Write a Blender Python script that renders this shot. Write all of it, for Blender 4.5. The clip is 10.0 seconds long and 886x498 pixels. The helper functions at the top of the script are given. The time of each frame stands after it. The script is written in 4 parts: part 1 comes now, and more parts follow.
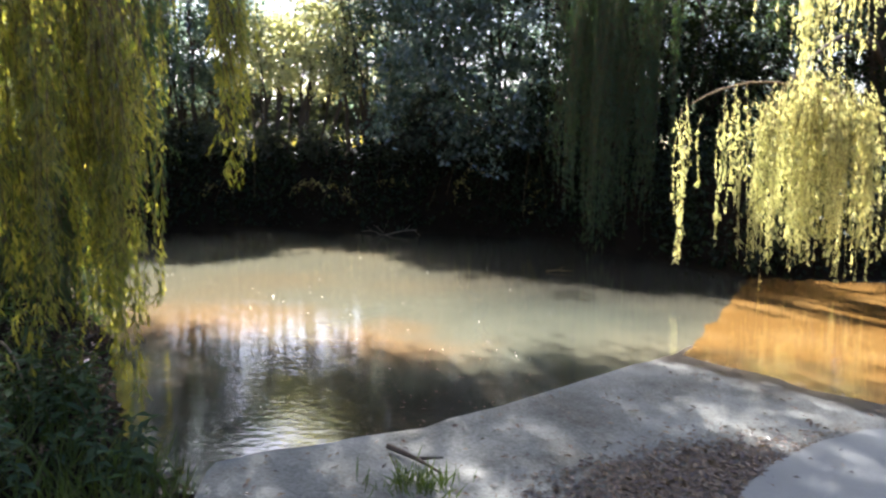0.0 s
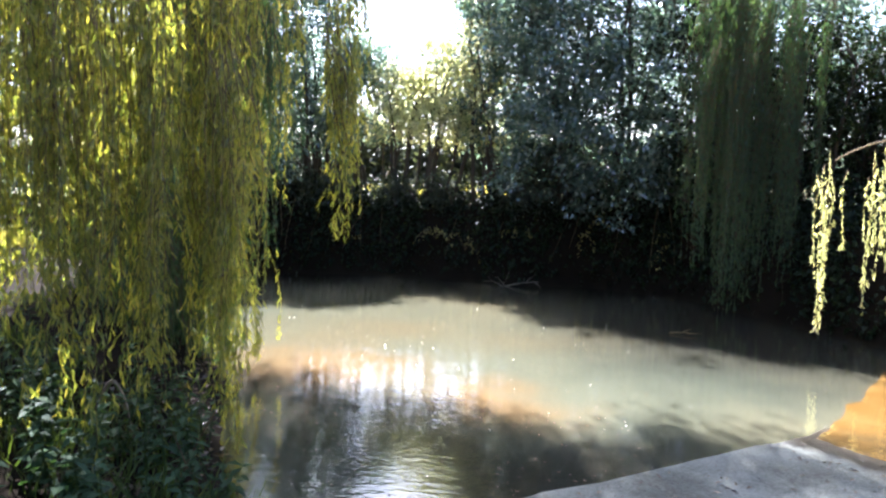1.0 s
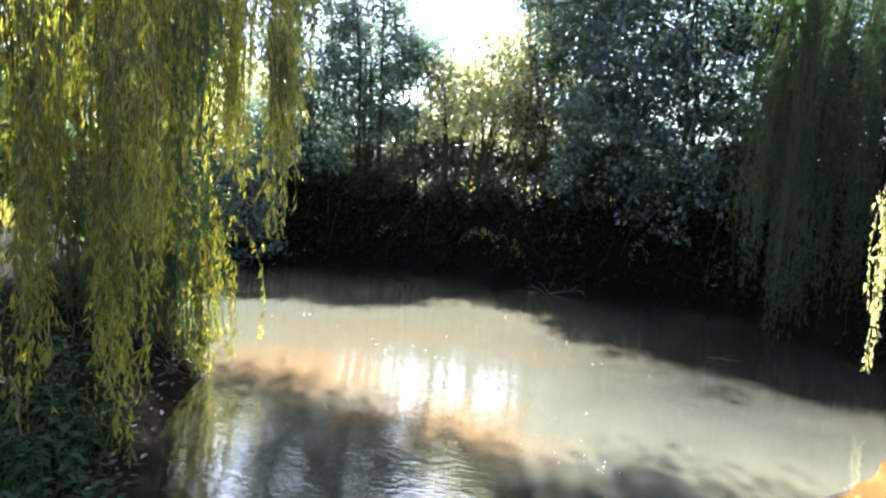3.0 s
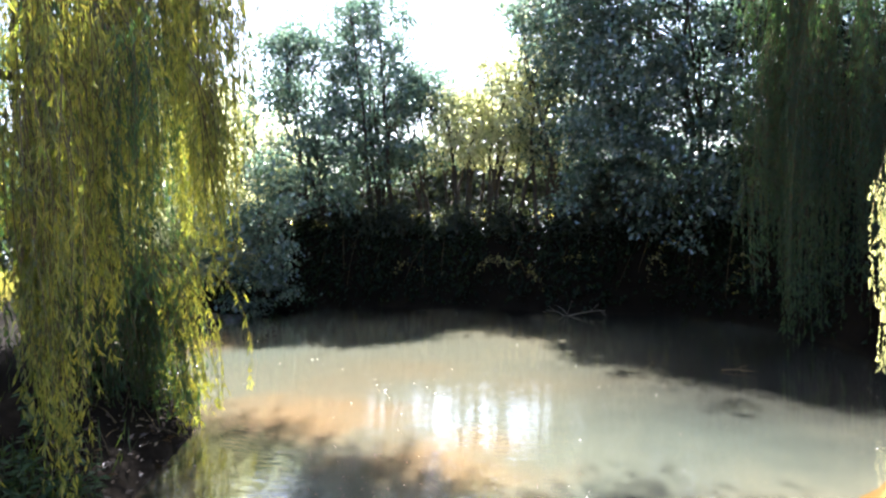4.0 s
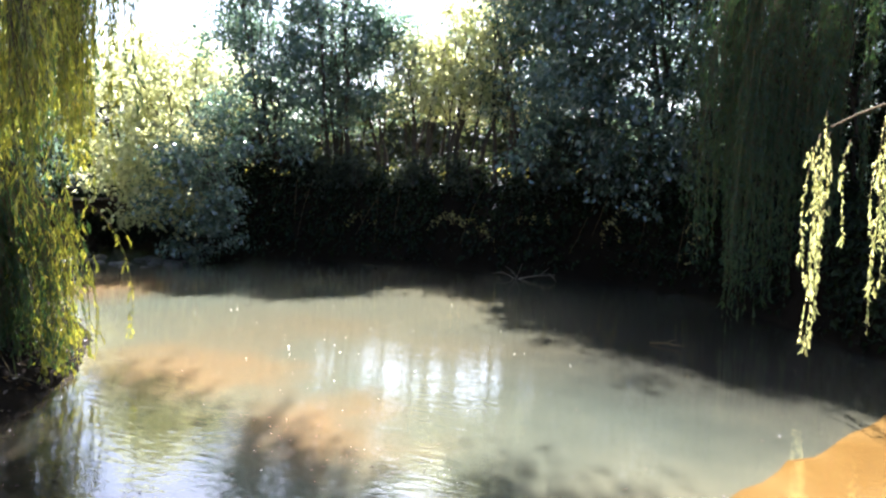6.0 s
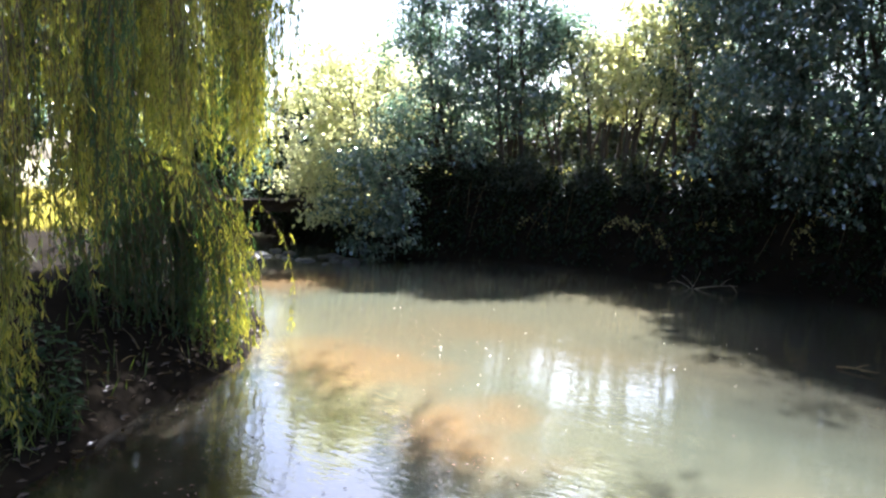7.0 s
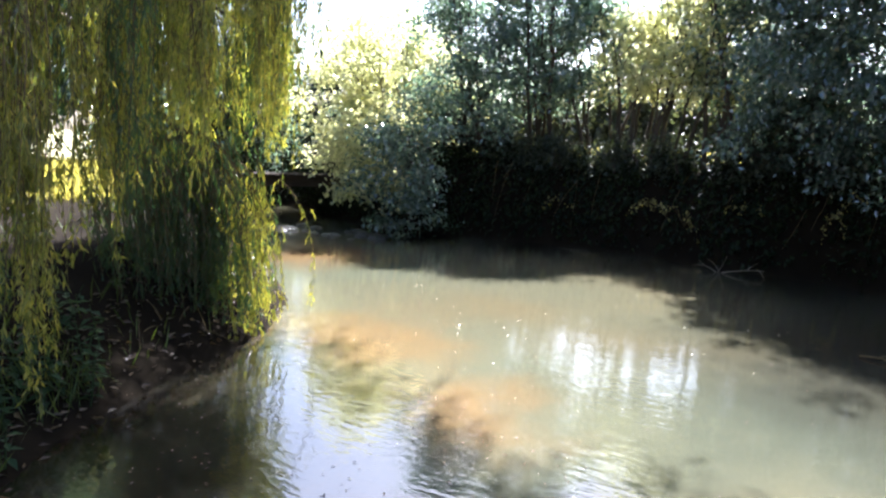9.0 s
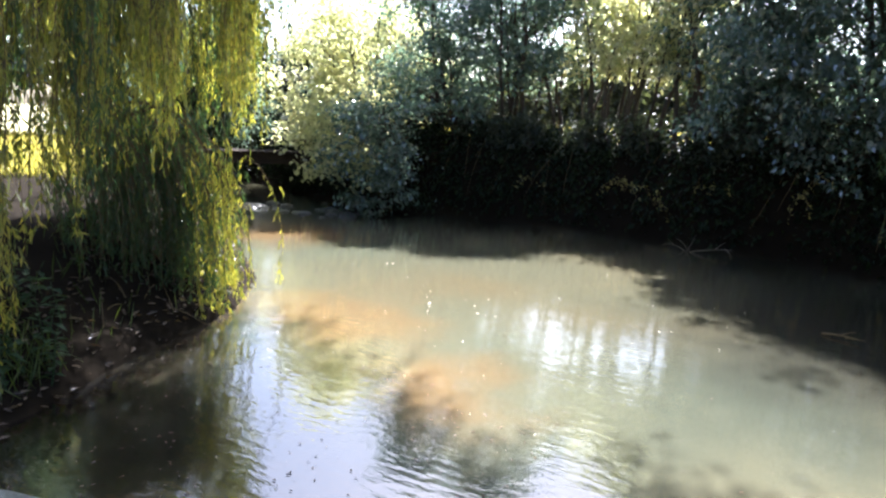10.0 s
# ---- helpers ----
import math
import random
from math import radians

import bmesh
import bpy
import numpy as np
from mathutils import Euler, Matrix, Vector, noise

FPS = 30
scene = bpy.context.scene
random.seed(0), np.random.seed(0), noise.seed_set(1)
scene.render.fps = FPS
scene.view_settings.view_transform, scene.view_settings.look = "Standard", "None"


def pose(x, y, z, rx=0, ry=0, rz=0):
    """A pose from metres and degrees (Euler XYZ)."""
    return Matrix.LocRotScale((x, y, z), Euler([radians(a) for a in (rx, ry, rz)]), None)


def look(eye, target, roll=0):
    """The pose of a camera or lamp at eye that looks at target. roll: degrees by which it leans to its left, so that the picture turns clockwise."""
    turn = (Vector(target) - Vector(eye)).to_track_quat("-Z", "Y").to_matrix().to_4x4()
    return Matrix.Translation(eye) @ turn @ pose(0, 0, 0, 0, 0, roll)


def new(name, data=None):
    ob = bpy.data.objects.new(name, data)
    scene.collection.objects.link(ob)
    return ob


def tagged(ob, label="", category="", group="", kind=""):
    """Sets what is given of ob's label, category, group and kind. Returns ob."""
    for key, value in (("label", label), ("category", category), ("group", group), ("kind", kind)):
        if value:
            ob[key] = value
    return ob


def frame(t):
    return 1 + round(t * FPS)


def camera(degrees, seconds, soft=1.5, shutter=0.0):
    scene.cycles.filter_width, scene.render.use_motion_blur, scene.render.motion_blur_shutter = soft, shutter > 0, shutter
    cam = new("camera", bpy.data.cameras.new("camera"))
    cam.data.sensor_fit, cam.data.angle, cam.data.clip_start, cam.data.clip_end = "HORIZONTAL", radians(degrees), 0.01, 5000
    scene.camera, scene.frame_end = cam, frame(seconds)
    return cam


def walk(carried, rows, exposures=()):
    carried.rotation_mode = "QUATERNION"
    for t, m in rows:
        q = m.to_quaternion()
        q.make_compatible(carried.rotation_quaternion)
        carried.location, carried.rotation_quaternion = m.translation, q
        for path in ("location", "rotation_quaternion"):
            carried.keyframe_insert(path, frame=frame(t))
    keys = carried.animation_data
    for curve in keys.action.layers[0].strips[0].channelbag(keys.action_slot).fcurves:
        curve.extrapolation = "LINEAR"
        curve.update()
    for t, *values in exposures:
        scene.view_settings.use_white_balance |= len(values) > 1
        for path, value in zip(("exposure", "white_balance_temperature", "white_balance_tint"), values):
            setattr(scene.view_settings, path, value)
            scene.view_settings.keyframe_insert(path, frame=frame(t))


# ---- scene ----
cam = camera(61.5, 10.0, soft=2.4, shutter=0.15)
PATH = [
    (0, look((-0.000, 0.002, 1.877), (0.347, 9.897, 0.475), 0.12)),
    (0.5, look((-0.141, -0.152, 1.960), (-1.036, 9.760, 0.981), 1.79)),
    (1, look((0.193, 0.159, 1.940), (-1.215, 10.027, 1.148), 1.17)),
    (1.5, look((0.395, 0.419, 1.943), (-1.131, 10.273, 1.191), 0.34)),
    (2, look((0.828, 0.702, 1.960), (-2.031, 10.219, 0.839), 0.83)),
    (2.2, look((0.896, 0.782, 1.962), (-1.958, 10.282, 0.696), 0.95)),
    (3.3, look((1.109, 1.021, 2.000), (-1.536, 10.633, 1.205), 4.67)),
    (3.5, look((1.223, 1.055, 1.992), (-1.886, 10.525, 1.187), 3.45)),
    (3.7, look((1.455, 1.084, 2.008), (-1.773, 10.546, 1.788), 0.35)),
    (4, look((1.623, 1.268, 2.014), (-1.585, 10.728, 1.542), -1.92)),
    (4.5, look((1.900, 1.510, 1.991), (-2.560, 10.456, 1.705), -1.90)),
    (5, look((2.237, 1.961, 1.953), (-1.665, 11.154, 1.435), -1.14)),
    (5.2, look((2.031, 1.914, 1.913), (-0.632, 11.520, 1.113), -3.39)),
    (6.3, look((2.388, 2.190, 1.927), (-0.981, 11.531, 0.741), 2.32)),
    (6.5, look((2.426, 2.260, 1.933), (-1.411, 11.405, 0.653), 0.80)),
    (7, look((2.546, 2.362, 1.915), (-2.851, 10.716, 0.881), 1.11)),
    (7.5, look((2.651, 2.410, 1.936), (-2.787, 10.725, 0.802), 0.45)),
    (8, look((2.647, 2.427, 1.935), (-3.051, 10.552, 0.703), 0.41)),
    (8.5, look((2.646, 2.420, 1.939), (-3.089, 10.515, 0.688), 1.11)),
    (9, look((2.643, 2.407, 1.939), (-3.059, 10.510, 0.585), 2.08)),
    (9.5, look((2.651, 2.408, 1.936), (-3.024, 10.520, 0.529), 2.08)),
    (10, look((2.652, 2.449, 1.923), (-2.721, 10.727, 0.307), 2.58)),
]
walk(cam, PATH, exposures=((0.0, 3.0, 6000, 19), (0.5, 3.24, 5850, 18), (1.0, 3.36, 5600, 17), (3.5, 3.27, 5550, 16.5), (5.0, 3.08, 5600, 15.5), (10.0, 3.02, 5720, 14.5)))

# ---- light: sun high behind the far bank, sky ----
SUN_AZ, SUN_EL = 22.0, 52.0          # degrees left of +y, degrees up
world = bpy.data.worlds.new("sky")
scene.world = world
world.use_nodes = True
wn = world.node_tree.nodes
sky = wn.new("ShaderNodeTexSky")
sky.sky_type = "NISHITA"
sky.sun_disc = False
sky.sun_elevation = radians(SUN_EL)
sky.sun_rotation = radians(-SUN_AZ)
sky.dust_density = 2.6
sky.ozone_density = 0.4
wn["Background"].inputs["Strength"].default_value = 0.056
world.node_tree.links.new(sky.outputs["Color"], wn["Background"].inputs["Color"])
sun = new("sun", bpy.data.lights.new("sun", "SUN"))
sun.data.energy = 5.0
sun.data.angle = radians(0.9)
sun.data.color = (1.0, 0.96, 0.9)
SUN_DIR = Vector((-math.sin(radians(SUN_AZ)) * math.cos(radians(SUN_EL)),
                  math.cos(radians(SUN_AZ)) * math.cos(radians(SUN_EL)), math.sin(radians(SUN_EL))))
sun.matrix_world = look(SUN_DIR * 60, (0, 0, 0))

# ---- materials ----


def nodes_of(name):
    m = bpy.data.materials.new(name)
    m.use_nodes = True
    return m, m.node_tree.nodes, m.node_tree.links, m.node_tree.nodes["Principled BSDF"]


def ramp_node(nd, stops):
    r = nd.new("ShaderNodeValToRGB")
    while len(r.color_ramp.elements) < len(stops):
        r.color_ramp.elements.new(0.5)
    for e, (p, c) in zip(r.color_ramp.elements, stops):
        e.position, e.color = p, (*c, 1)
    return r


def noise_node(nd, ln, scale, detail=6, rough=0.6):
    tc = nd.new("ShaderNodeTexCoord")
    n = nd.new("ShaderNodeTexNoise")
    n.inputs["Scale"].default_value = scale
    n.inputs["Detail"].default_value = detail
    n.inputs["Roughness"].default_value = rough
    ln.new(tc.outputs["Object"], n.inputs["Vector"])
    return n


def leaf_material(name, stops, through_light=0.4, gloss=0.45, glow=(3.0, 2.9, 1.0), sheen=0.6):
    """Thin leaf: colour varies leaf by leaf and softly through the crown; light shines through."""
    m, nd, ln, p = nodes_of(name)
    geo = nd.new("ShaderNodeNewGeometry")
    big = noise_node(nd, ln, 0.9, 3)
    mix = nd.new("ShaderNodeMath")
    mix.operation = "MULTIPLY_ADD"
    mix.inputs[1].default_value = 0.55
    ln.new(geo.outputs["Random Per Island"], mix.inputs[0])
    half = nd.new("ShaderNodeMath")
    half.operation = "MULTIPLY"
    half.inputs[1].default_value = 0.45
    ln.new(big.outputs["Fac"], half.inputs[0])
    ln.new(half.outputs[0], mix.inputs[2])
    r = ramp_node(nd, stops)
    ln.new(mix.outputs[0], r.inputs["Fac"])
    ln.new(r.outputs["Color"], p.inputs["Base Color"])
    p.inputs["Roughness"].default_value = gloss
    p.inputs["Specular IOR Level"].default_value = sheen
    t = nd.new("ShaderNodeBsdfTranslucent")
    bright = nd.new("ShaderNodeMixRGB")
    bright.blend_type = "MULTIPLY"
    bright.inputs[0].default_value = 1
    bright.inputs[2].default_value = (*glow, 1)
    ln.new(r.outputs["Color"], bright.inputs[1])
    ln.new(bright.outputs[0], t.inputs["Color"])
    ms = nd.new("ShaderNodeMixShader")
    ms.inputs[0].default_value = through_light
    ln.new(p.outputs[0], ms.inputs[1])
    ln.new(t.outputs[0], ms.inputs[2])
    ln.new(ms.outputs[0], nd["Material Output"].inputs["Surface"])
    return m


def rough_material(name, stops, scale, bump=0.4, rough=0.9, fine=6.0, stretch=None):
    """Grain at two scales in one colour ramp, with bump."""
    m, nd, ln, p = nodes_of(name)
    a = noise_node(nd, ln, scale, 8, 0.65)
    b = noise_node(nd, ln, scale * fine, 5, 0.6)
    if stretch:
        for n in (a, b):
            mp = nd.new("ShaderNodeMapping")
            mp.inputs["Scale"].default_value = stretch
            src = n.inputs["Vector"].links[0].from_socket
            ln.new(src, mp.inputs["Vector"])
            ln.new(mp.outputs["Vector"], n.inputs["Vector"])
    s = nd.new("ShaderNodeMath")
    s.operation = "MULTIPLY_ADD"
    s.inputs[1].default_value = 0.6
    h = nd.new("ShaderNodeMath")
    h.operation = "MULTIPLY"
    h.inputs[1].default_value = 0.4
    ln.new(b.outputs["Fac"], h.inputs[0])
    ln.new(a.outputs["Fac"], s.inputs[0])
    ln.new(h.outputs[0], s.inputs[2])
    r = ramp_node(nd, stops)
    ln.new(s.outputs[0], r.inputs["Fac"])
    ln.new(r.outputs["Color"], p.inputs["Base Color"])
    p.inputs["Roughness"].default_value = rough
    p.inputs["Specular IOR Level"].default_value = 0.2
    bp = nd.new("ShaderNodeBump")
    bp.inputs["Strength"].default_value = bump
    bp.inputs["Distance"].default_value = 0.03
    ln.new(s.outputs[0], bp.inputs["Height"])
    ln.new(bp.outputs[0], p.inputs["Normal"])
    return m


def wet_shadow_margin(m):
    """Dark, glossy soaked band where the slab meets the ford water; its dark also paints the shadow there."""
    nd, ln = m.node_tree.nodes, m.node_tree.links
    p = nd["Principled BSDF"]
    tc = nd.new("ShaderNodeTexCoord")
    dot = nd.new("ShaderNodeVectorMath")
    dot.operation = "DOT_PRODUCT"
    dot.inputs[1].default_value = (0.8, 0.6, 0.0)
    ln.new(tc.outputs["Object"], dot.inputs[0])
    rag = nd.new("ShaderNodeMath")
    rag.operation = "MULTIPLY_ADD"
    rag.inputs[1].default_value = 0.5
    ln.new(noise_node(nd, ln, 3.0, 5).outputs["Fac"], rag.inputs[0])
    ln.new(dot.outputs["Value"], rag.inputs[2])
    fade = nd.new("ShaderNodeMapRange")
    fade.inputs["From Min"].default_value = 5.56
    fade.inputs["From Max"].default_value = 5.72
    ln.new(rag.outputs[0], fade.inputs["Value"])
    dark = nd.new("ShaderNodeMixRGB")
    dark.inputs[2].default_value = (0.035, 0.028, 0.018, 1)
    ln.new(fade.outputs["Result"], dark.inputs[0])
    ln.new(p.inputs["Base Color"].links[0].from_socket, dark.inputs[1])
    ln.new(dark.outputs[0], p.inputs["Base Color"])
    gl = nd.new("ShaderNodeMapRange")
    gl.inputs["To Min"].default_value = 0.8
    gl.inputs["To Max"].default_value = 0.3
    ln.new(fade.outputs["Result"], gl.inputs["Value"])
    ln.new(gl.outputs["Result"], p.inputs["Roughness"])


def water_material(name, stops, scale, ripple, bump, shoals_and_shade=()):
    """Cloudy water: silt in suspension under a glossy, rippled surface. Patches tint the bed or put shade in."""
    m, nd, ln, p = nodes_of(name)
    a = noise_node(nd, ln, scale, 2.5, 0.5)
    r = ramp_node(nd, stops)
    ln.new(a.outputs["Fac"], r.inputs["Fac"])
    colour = r.outputs["Color"]
    for x, y, radius, tone in shoals_and_shade:
        tc = nd.new("ShaderNodeTexCoord")
        far = nd.new("ShaderNodeVectorMath")
        far.operation = "DISTANCE"
        far.inputs[1].default_value = (x, y, 0)
        ln.new(tc.outputs["Object"], far.inputs[0])
        rag = nd.new("ShaderNodeMath")
        rag.operation = "MULTIPLY_ADD"
        rag.inputs[1].default_value = 2.0
        ln.new(noise_node(nd, ln, 1.1, 4).outputs["Fac"], rag.inputs[0])
        ln.new(far.outputs["Value"], rag.inputs[2])
        fade = nd.new("ShaderNodeMapRange")
        fade.interpolation_type = "SMOOTHSTEP"
        fade.inputs["From Min"].default_value = radius + 1.5
        fade.inputs["From Max"].default_value = radius * 0.3 + 0.7
        ln.new(rag.outputs[0], fade.inputs["Value"])
        mixc = nd.new("ShaderNodeMixRGB")
        mixc.inputs[2].default_value = (*tone, 1)
        ln.new(fade.outputs["Result"], mixc.inputs[0])
        ln.new(colour, mixc.inputs[1])
        colour = mixc.outputs[0]
    ln.new(colour, p.inputs["Base Color"])
    p.inputs["Roughness"].default_value = 0.03
    p.inputs["IOR"].default_value = 2.2
    n1 = noise_node(nd, ln, ripple, 3, 0.5)
    n2 = noise_node(nd, ln, ripple * 0.17, 2, 0.5)
    mp = nd.new("ShaderNodeMapping")
    mp.inputs["Rotation"].default_value = (0, 0, radians(25))
    mp.inputs["Scale"].default_value = (0.45, 1.0, 1.0)
    ln.new(n1.inputs["Vector"].links[0].from_socket, mp.inputs["Vector"])
    ln.new(mp.outputs["Vector"], n1.inputs["Vector"])
    ad = nd.new("ShaderNodeMath")
    ad.operation = "MULTIPLY"
    ln.new(n1.outputs["Fac"], ad.inputs[0])
    ln.new(n2.outputs["Fac"], ad.inputs[1])
    bp = nd.new("ShaderNodeBump")
    bp.inputs["Strength"].default_value = bump
    bp.inputs["Distance"].default_value = 0.02
    ln.new(ad.outputs[0], bp.inputs["Height"])
    ln.new(bp.outputs[0], p.inputs["Normal"])
    return m


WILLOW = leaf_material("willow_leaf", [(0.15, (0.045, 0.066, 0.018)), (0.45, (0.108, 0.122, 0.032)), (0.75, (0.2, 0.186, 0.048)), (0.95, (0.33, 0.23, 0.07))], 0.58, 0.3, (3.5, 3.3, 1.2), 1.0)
# greener willow leaf, darkened so curtain and inner sprays look shaded
WILLOW_SHADED = leaf_material("willow_leaf_shaded", [(0.15, (0.022, 0.046, 0.024)), (0.6, (0.045, 0.08, 0.04)), (0.95, (0.105, 0.125, 0.046))], 0.42, 0.35, (2.4, 2.5, 1.05), 0.45)
# willow leaf again, paled and brightened so the bough looks sunlit
WILLOW_LIT = leaf_material("willow_leaf_lit", [(0.15, (0.17, 0.2, 0.09)), (0.5, (0.28, 0.29, 0.135)), (0.8, (0.37, 0.35, 0.18)), (0.97, (0.48, 0.42, 0.27))], 0.64, 0.3, (2.9, 2.7, 2.0), 2.0)
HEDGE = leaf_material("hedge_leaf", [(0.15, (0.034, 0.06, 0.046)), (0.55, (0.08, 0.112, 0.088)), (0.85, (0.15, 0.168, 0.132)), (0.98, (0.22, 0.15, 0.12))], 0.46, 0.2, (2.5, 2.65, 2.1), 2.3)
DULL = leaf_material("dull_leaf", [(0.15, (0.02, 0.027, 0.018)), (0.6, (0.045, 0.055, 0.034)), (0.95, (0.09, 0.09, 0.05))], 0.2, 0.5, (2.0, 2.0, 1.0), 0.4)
# pale leaf with the sunlit glare on bush and slender trees put in
LIT_LEAF = leaf_material("lit_pale_leaf", [(0.15, (0.16, 0.18, 0.11)), (0.6, (0.27, 0.28, 0.18)), (0.95, (0.4, 0.39, 0.27))], 0.58, 0.2, (2.9, 2.75, 2.0), 2.6)
# near-black ivy: the shade on bank and thickets is in its colour
SHADED_IVY = leaf_material("shaded_ivy_leaf", [(0.2, (0.006, 0.011, 0.005)), (0.9, (0.025, 0.036, 0.013))], 0.12, 0.5, (2.0, 2.0, 1.0), 0.12)
NETTLE = leaf_material("nettle_leaf", [(0.2, (0.018, 0.04, 0.018)), (0.9, (0.05, 0.085, 0.035))], 0.25, 0.55, (2.4, 2.6, 1.2), 0.2)
GRASS = leaf_material("grass_blade", [(0.1, (0.028, 0.048, 0.013)), (0.7, (0.075, 0.105, 0.028)), (0.97, (0.19, 0.165, 0.065))], 0.3, 0.5, (2.6, 2.6, 1.0), 0.3)
DRY = leaf_material("dry_grass", [(0.1, (0.16, 0.15, 0.06)), (0.7, (0.28, 0.25, 0.11)), (0.97, (0.42, 0.36, 0.2))], 0.35)
LITTER = leaf_material("fallen_leaf", [(0.1, (0.025, 0.016, 0.009)), (0.5, (0.07, 0.042, 0.023)), (0.78, (0.13, 0.085, 0.04)), (0.92, (0.26, 0.2, 0.13)), (0.99, (0.46, 0.42, 0.33))], 0.1)
GLINT = leaf_material("glint_speck", [(0.1, (0.5, 0.48, 0.42)), (0.9, (0.75, 0.73, 0.68))], 0.4, 0.3, (1.2, 1.2, 1.1), 0.6)
BARK = rough_material("bark", [(0.25, (0.02, 0.015, 0.01)), (0.6, (0.07, 0.055, 0.04)), (0.85, (0.13, 0.11, 0.085))], 6, 0.8, stretch=(1, 1, 0.25))
TWIG = rough_material("twig", [(0.3, (0.07, 0.05, 0.025)), (0.8, (0.18, 0.13, 0.06))], 12)
PALE = rough_material("bleached_wood", [(0.3, (0.16, 0.12, 0.08)), (0.8, (0.4, 0.33, 0.25))], 14, 0.5)
# soil far darker than earth, to stand for the shade on the banks
SHADED_SOIL = rough_material("shaded_bank_soil", [(0.25, (0.006, 0.0045, 0.003)), (0.55, (0.013, 0.0095, 0.006)), (0.8, (0.024, 0.019, 0.011))], 1.6, 0.9)
SHADED_SOIL.node_tree.nodes["Principled BSDF"].inputs["Specular IOR Level"].default_value = 0.03
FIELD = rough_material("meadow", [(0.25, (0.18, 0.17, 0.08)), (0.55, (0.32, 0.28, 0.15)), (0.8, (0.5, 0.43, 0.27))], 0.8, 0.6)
CONCRETE = rough_material("concrete", [(0.33, (0.05, 0.042, 0.03)), (0.43, (0.11, 0.108, 0.086)), (0.54, (0.175, 0.178, 0.15)), (0.7, (0.28, 0.28, 0.24))], 1.6, 1.0, 0.8, 26)
wet_shadow_margin(CONCRETE)
BANK_SHADE, RIGHT_SHADE = (0.02, 0.018, 0.012), (0.026, 0.025, 0.018)     # shade by the far bank and the willow, put into the water colour
SAND, SHADED_MUD, PART_SHADE = (0.125, 0.08, 0.036), (0.017, 0.0125, 0.008), (0.054, 0.06, 0.042)     # pale shallows; dark leafy near bed with shade in it; soft part shade
WATER = water_material("pond_water", [(0.3, (0.094, 0.073, 0.039)), (0.45, (0.083, 0.076, 0.046)), (0.7, (0.07, 0.076, 0.052))], 0.22, 15.0, 0.28, ((-2.2, 7.7, 1.2, SAND), (-0.3, 6.7, 0.8, SAND), (-6.5, 11.6, 1.4, SAND), (-2.0, 5.0, 2.0, SHADED_MUD), (-2.75, 6.6, 1.15, SHADED_MUD), (-0.6, 4.8, 1.3, SHADED_MUD), (0.5, 5.2, 0.8, SHADED_MUD), (1.9, 8.4, 1.7, PART_SHADE), (3.0, 10.5, 3.6, RIGHT_SHADE), (3.0, 12.6, 2.0, BANK_SHADE), (0.8, 14.6, 1.8, BANK_SHADE), (-1.8, 15.6, 1.6, BANK_SHADE), (-4.6, 15.6, 1.6, BANK_SHADE), (-7.2, 15.2, 1.4, BANK_SHADE)))
# olive wet edge of the ford, darkened for the shadow band on it
OLIVE_SHADOW = (0.045, 0.034, 0.016)
FORD = water_material("ford_water", [(0.25, (0.085, 0.043, 0.01)), (0.5, (0.115, 0.062, 0.016)), (0.75, (0.145, 0.086, 0.027))], 0.9, 14.0, 0.35, [(2.4, 6.35, 0.35, OLIVE_SHADOW), (2.95, 5.6, 0.4, OLIVE_SHADOW), (3.5, 4.85, 0.4, OLIVE_SHADOW), (4.1, 4.1, 0.4, OLIVE_SHADOW)])
STONE = rough_material("wet_stone", [(0.3, (0.03, 0.028, 0.024)), (0.8, (0.1, 0.095, 0.085))], 9, 0.5, 0.4)
TIMBER = rough_material("old_timber", [(0.3, (0.02, 0.014, 0.009)), (0.8, (0.07, 0.05, 0.033))], 8, 0.5, stretch=(0.2, 1, 1))

# ---- mesh helpers ----
rng = np.random.default_rng(7)


def mesh_from(name, verts, faces, mats, mat_index=None, smooth=False):
    """A mesh from numpy arrays: verts (n, 3) and equal-sided faces (m, k), or a list of such face arrays."""
    me = bpy.data.meshes.new(name)
    groups = faces if isinstance(faces, list) else [faces]
    groups = [np.asarray(g, dtype=np.int32) for g in groups if len(g)]
    me.vertices.add(len(verts))
    me.vertices.foreach_set("co", np.asarray(verts, dtype=np.float32).ravel())
    flat = np.concatenate([g.ravel() for g in groups])
    sizes = np.concatenate([np.full(len(g), g.shape[1], dtype=np.int32) for g in groups])
    me.loops.add(len(flat))
    me.loops.foreach_set("vertex_index", flat)
    me.polygons.add(len(sizes))
    me.polygons.foreach_set("loop_start", np.concatenate([[0], np.cumsum(sizes)[:-1]]).astype(np.int32))
    if mat_index is not None:
        me.polygons.foreach_set("material_index", np.asarray(mat_index, dtype=np.int32))
    me.polygons.foreach_set("use_smooth", np.full(len(sizes), smooth))
    for m in mats:
        me.materials.append(m)
    me.update(calc_edges=True)
    me.validate()
    return me


def unit(a):
    return a / np.maximum(np.linalg.norm(a, axis=-1, keepdims=True), 1e-9)


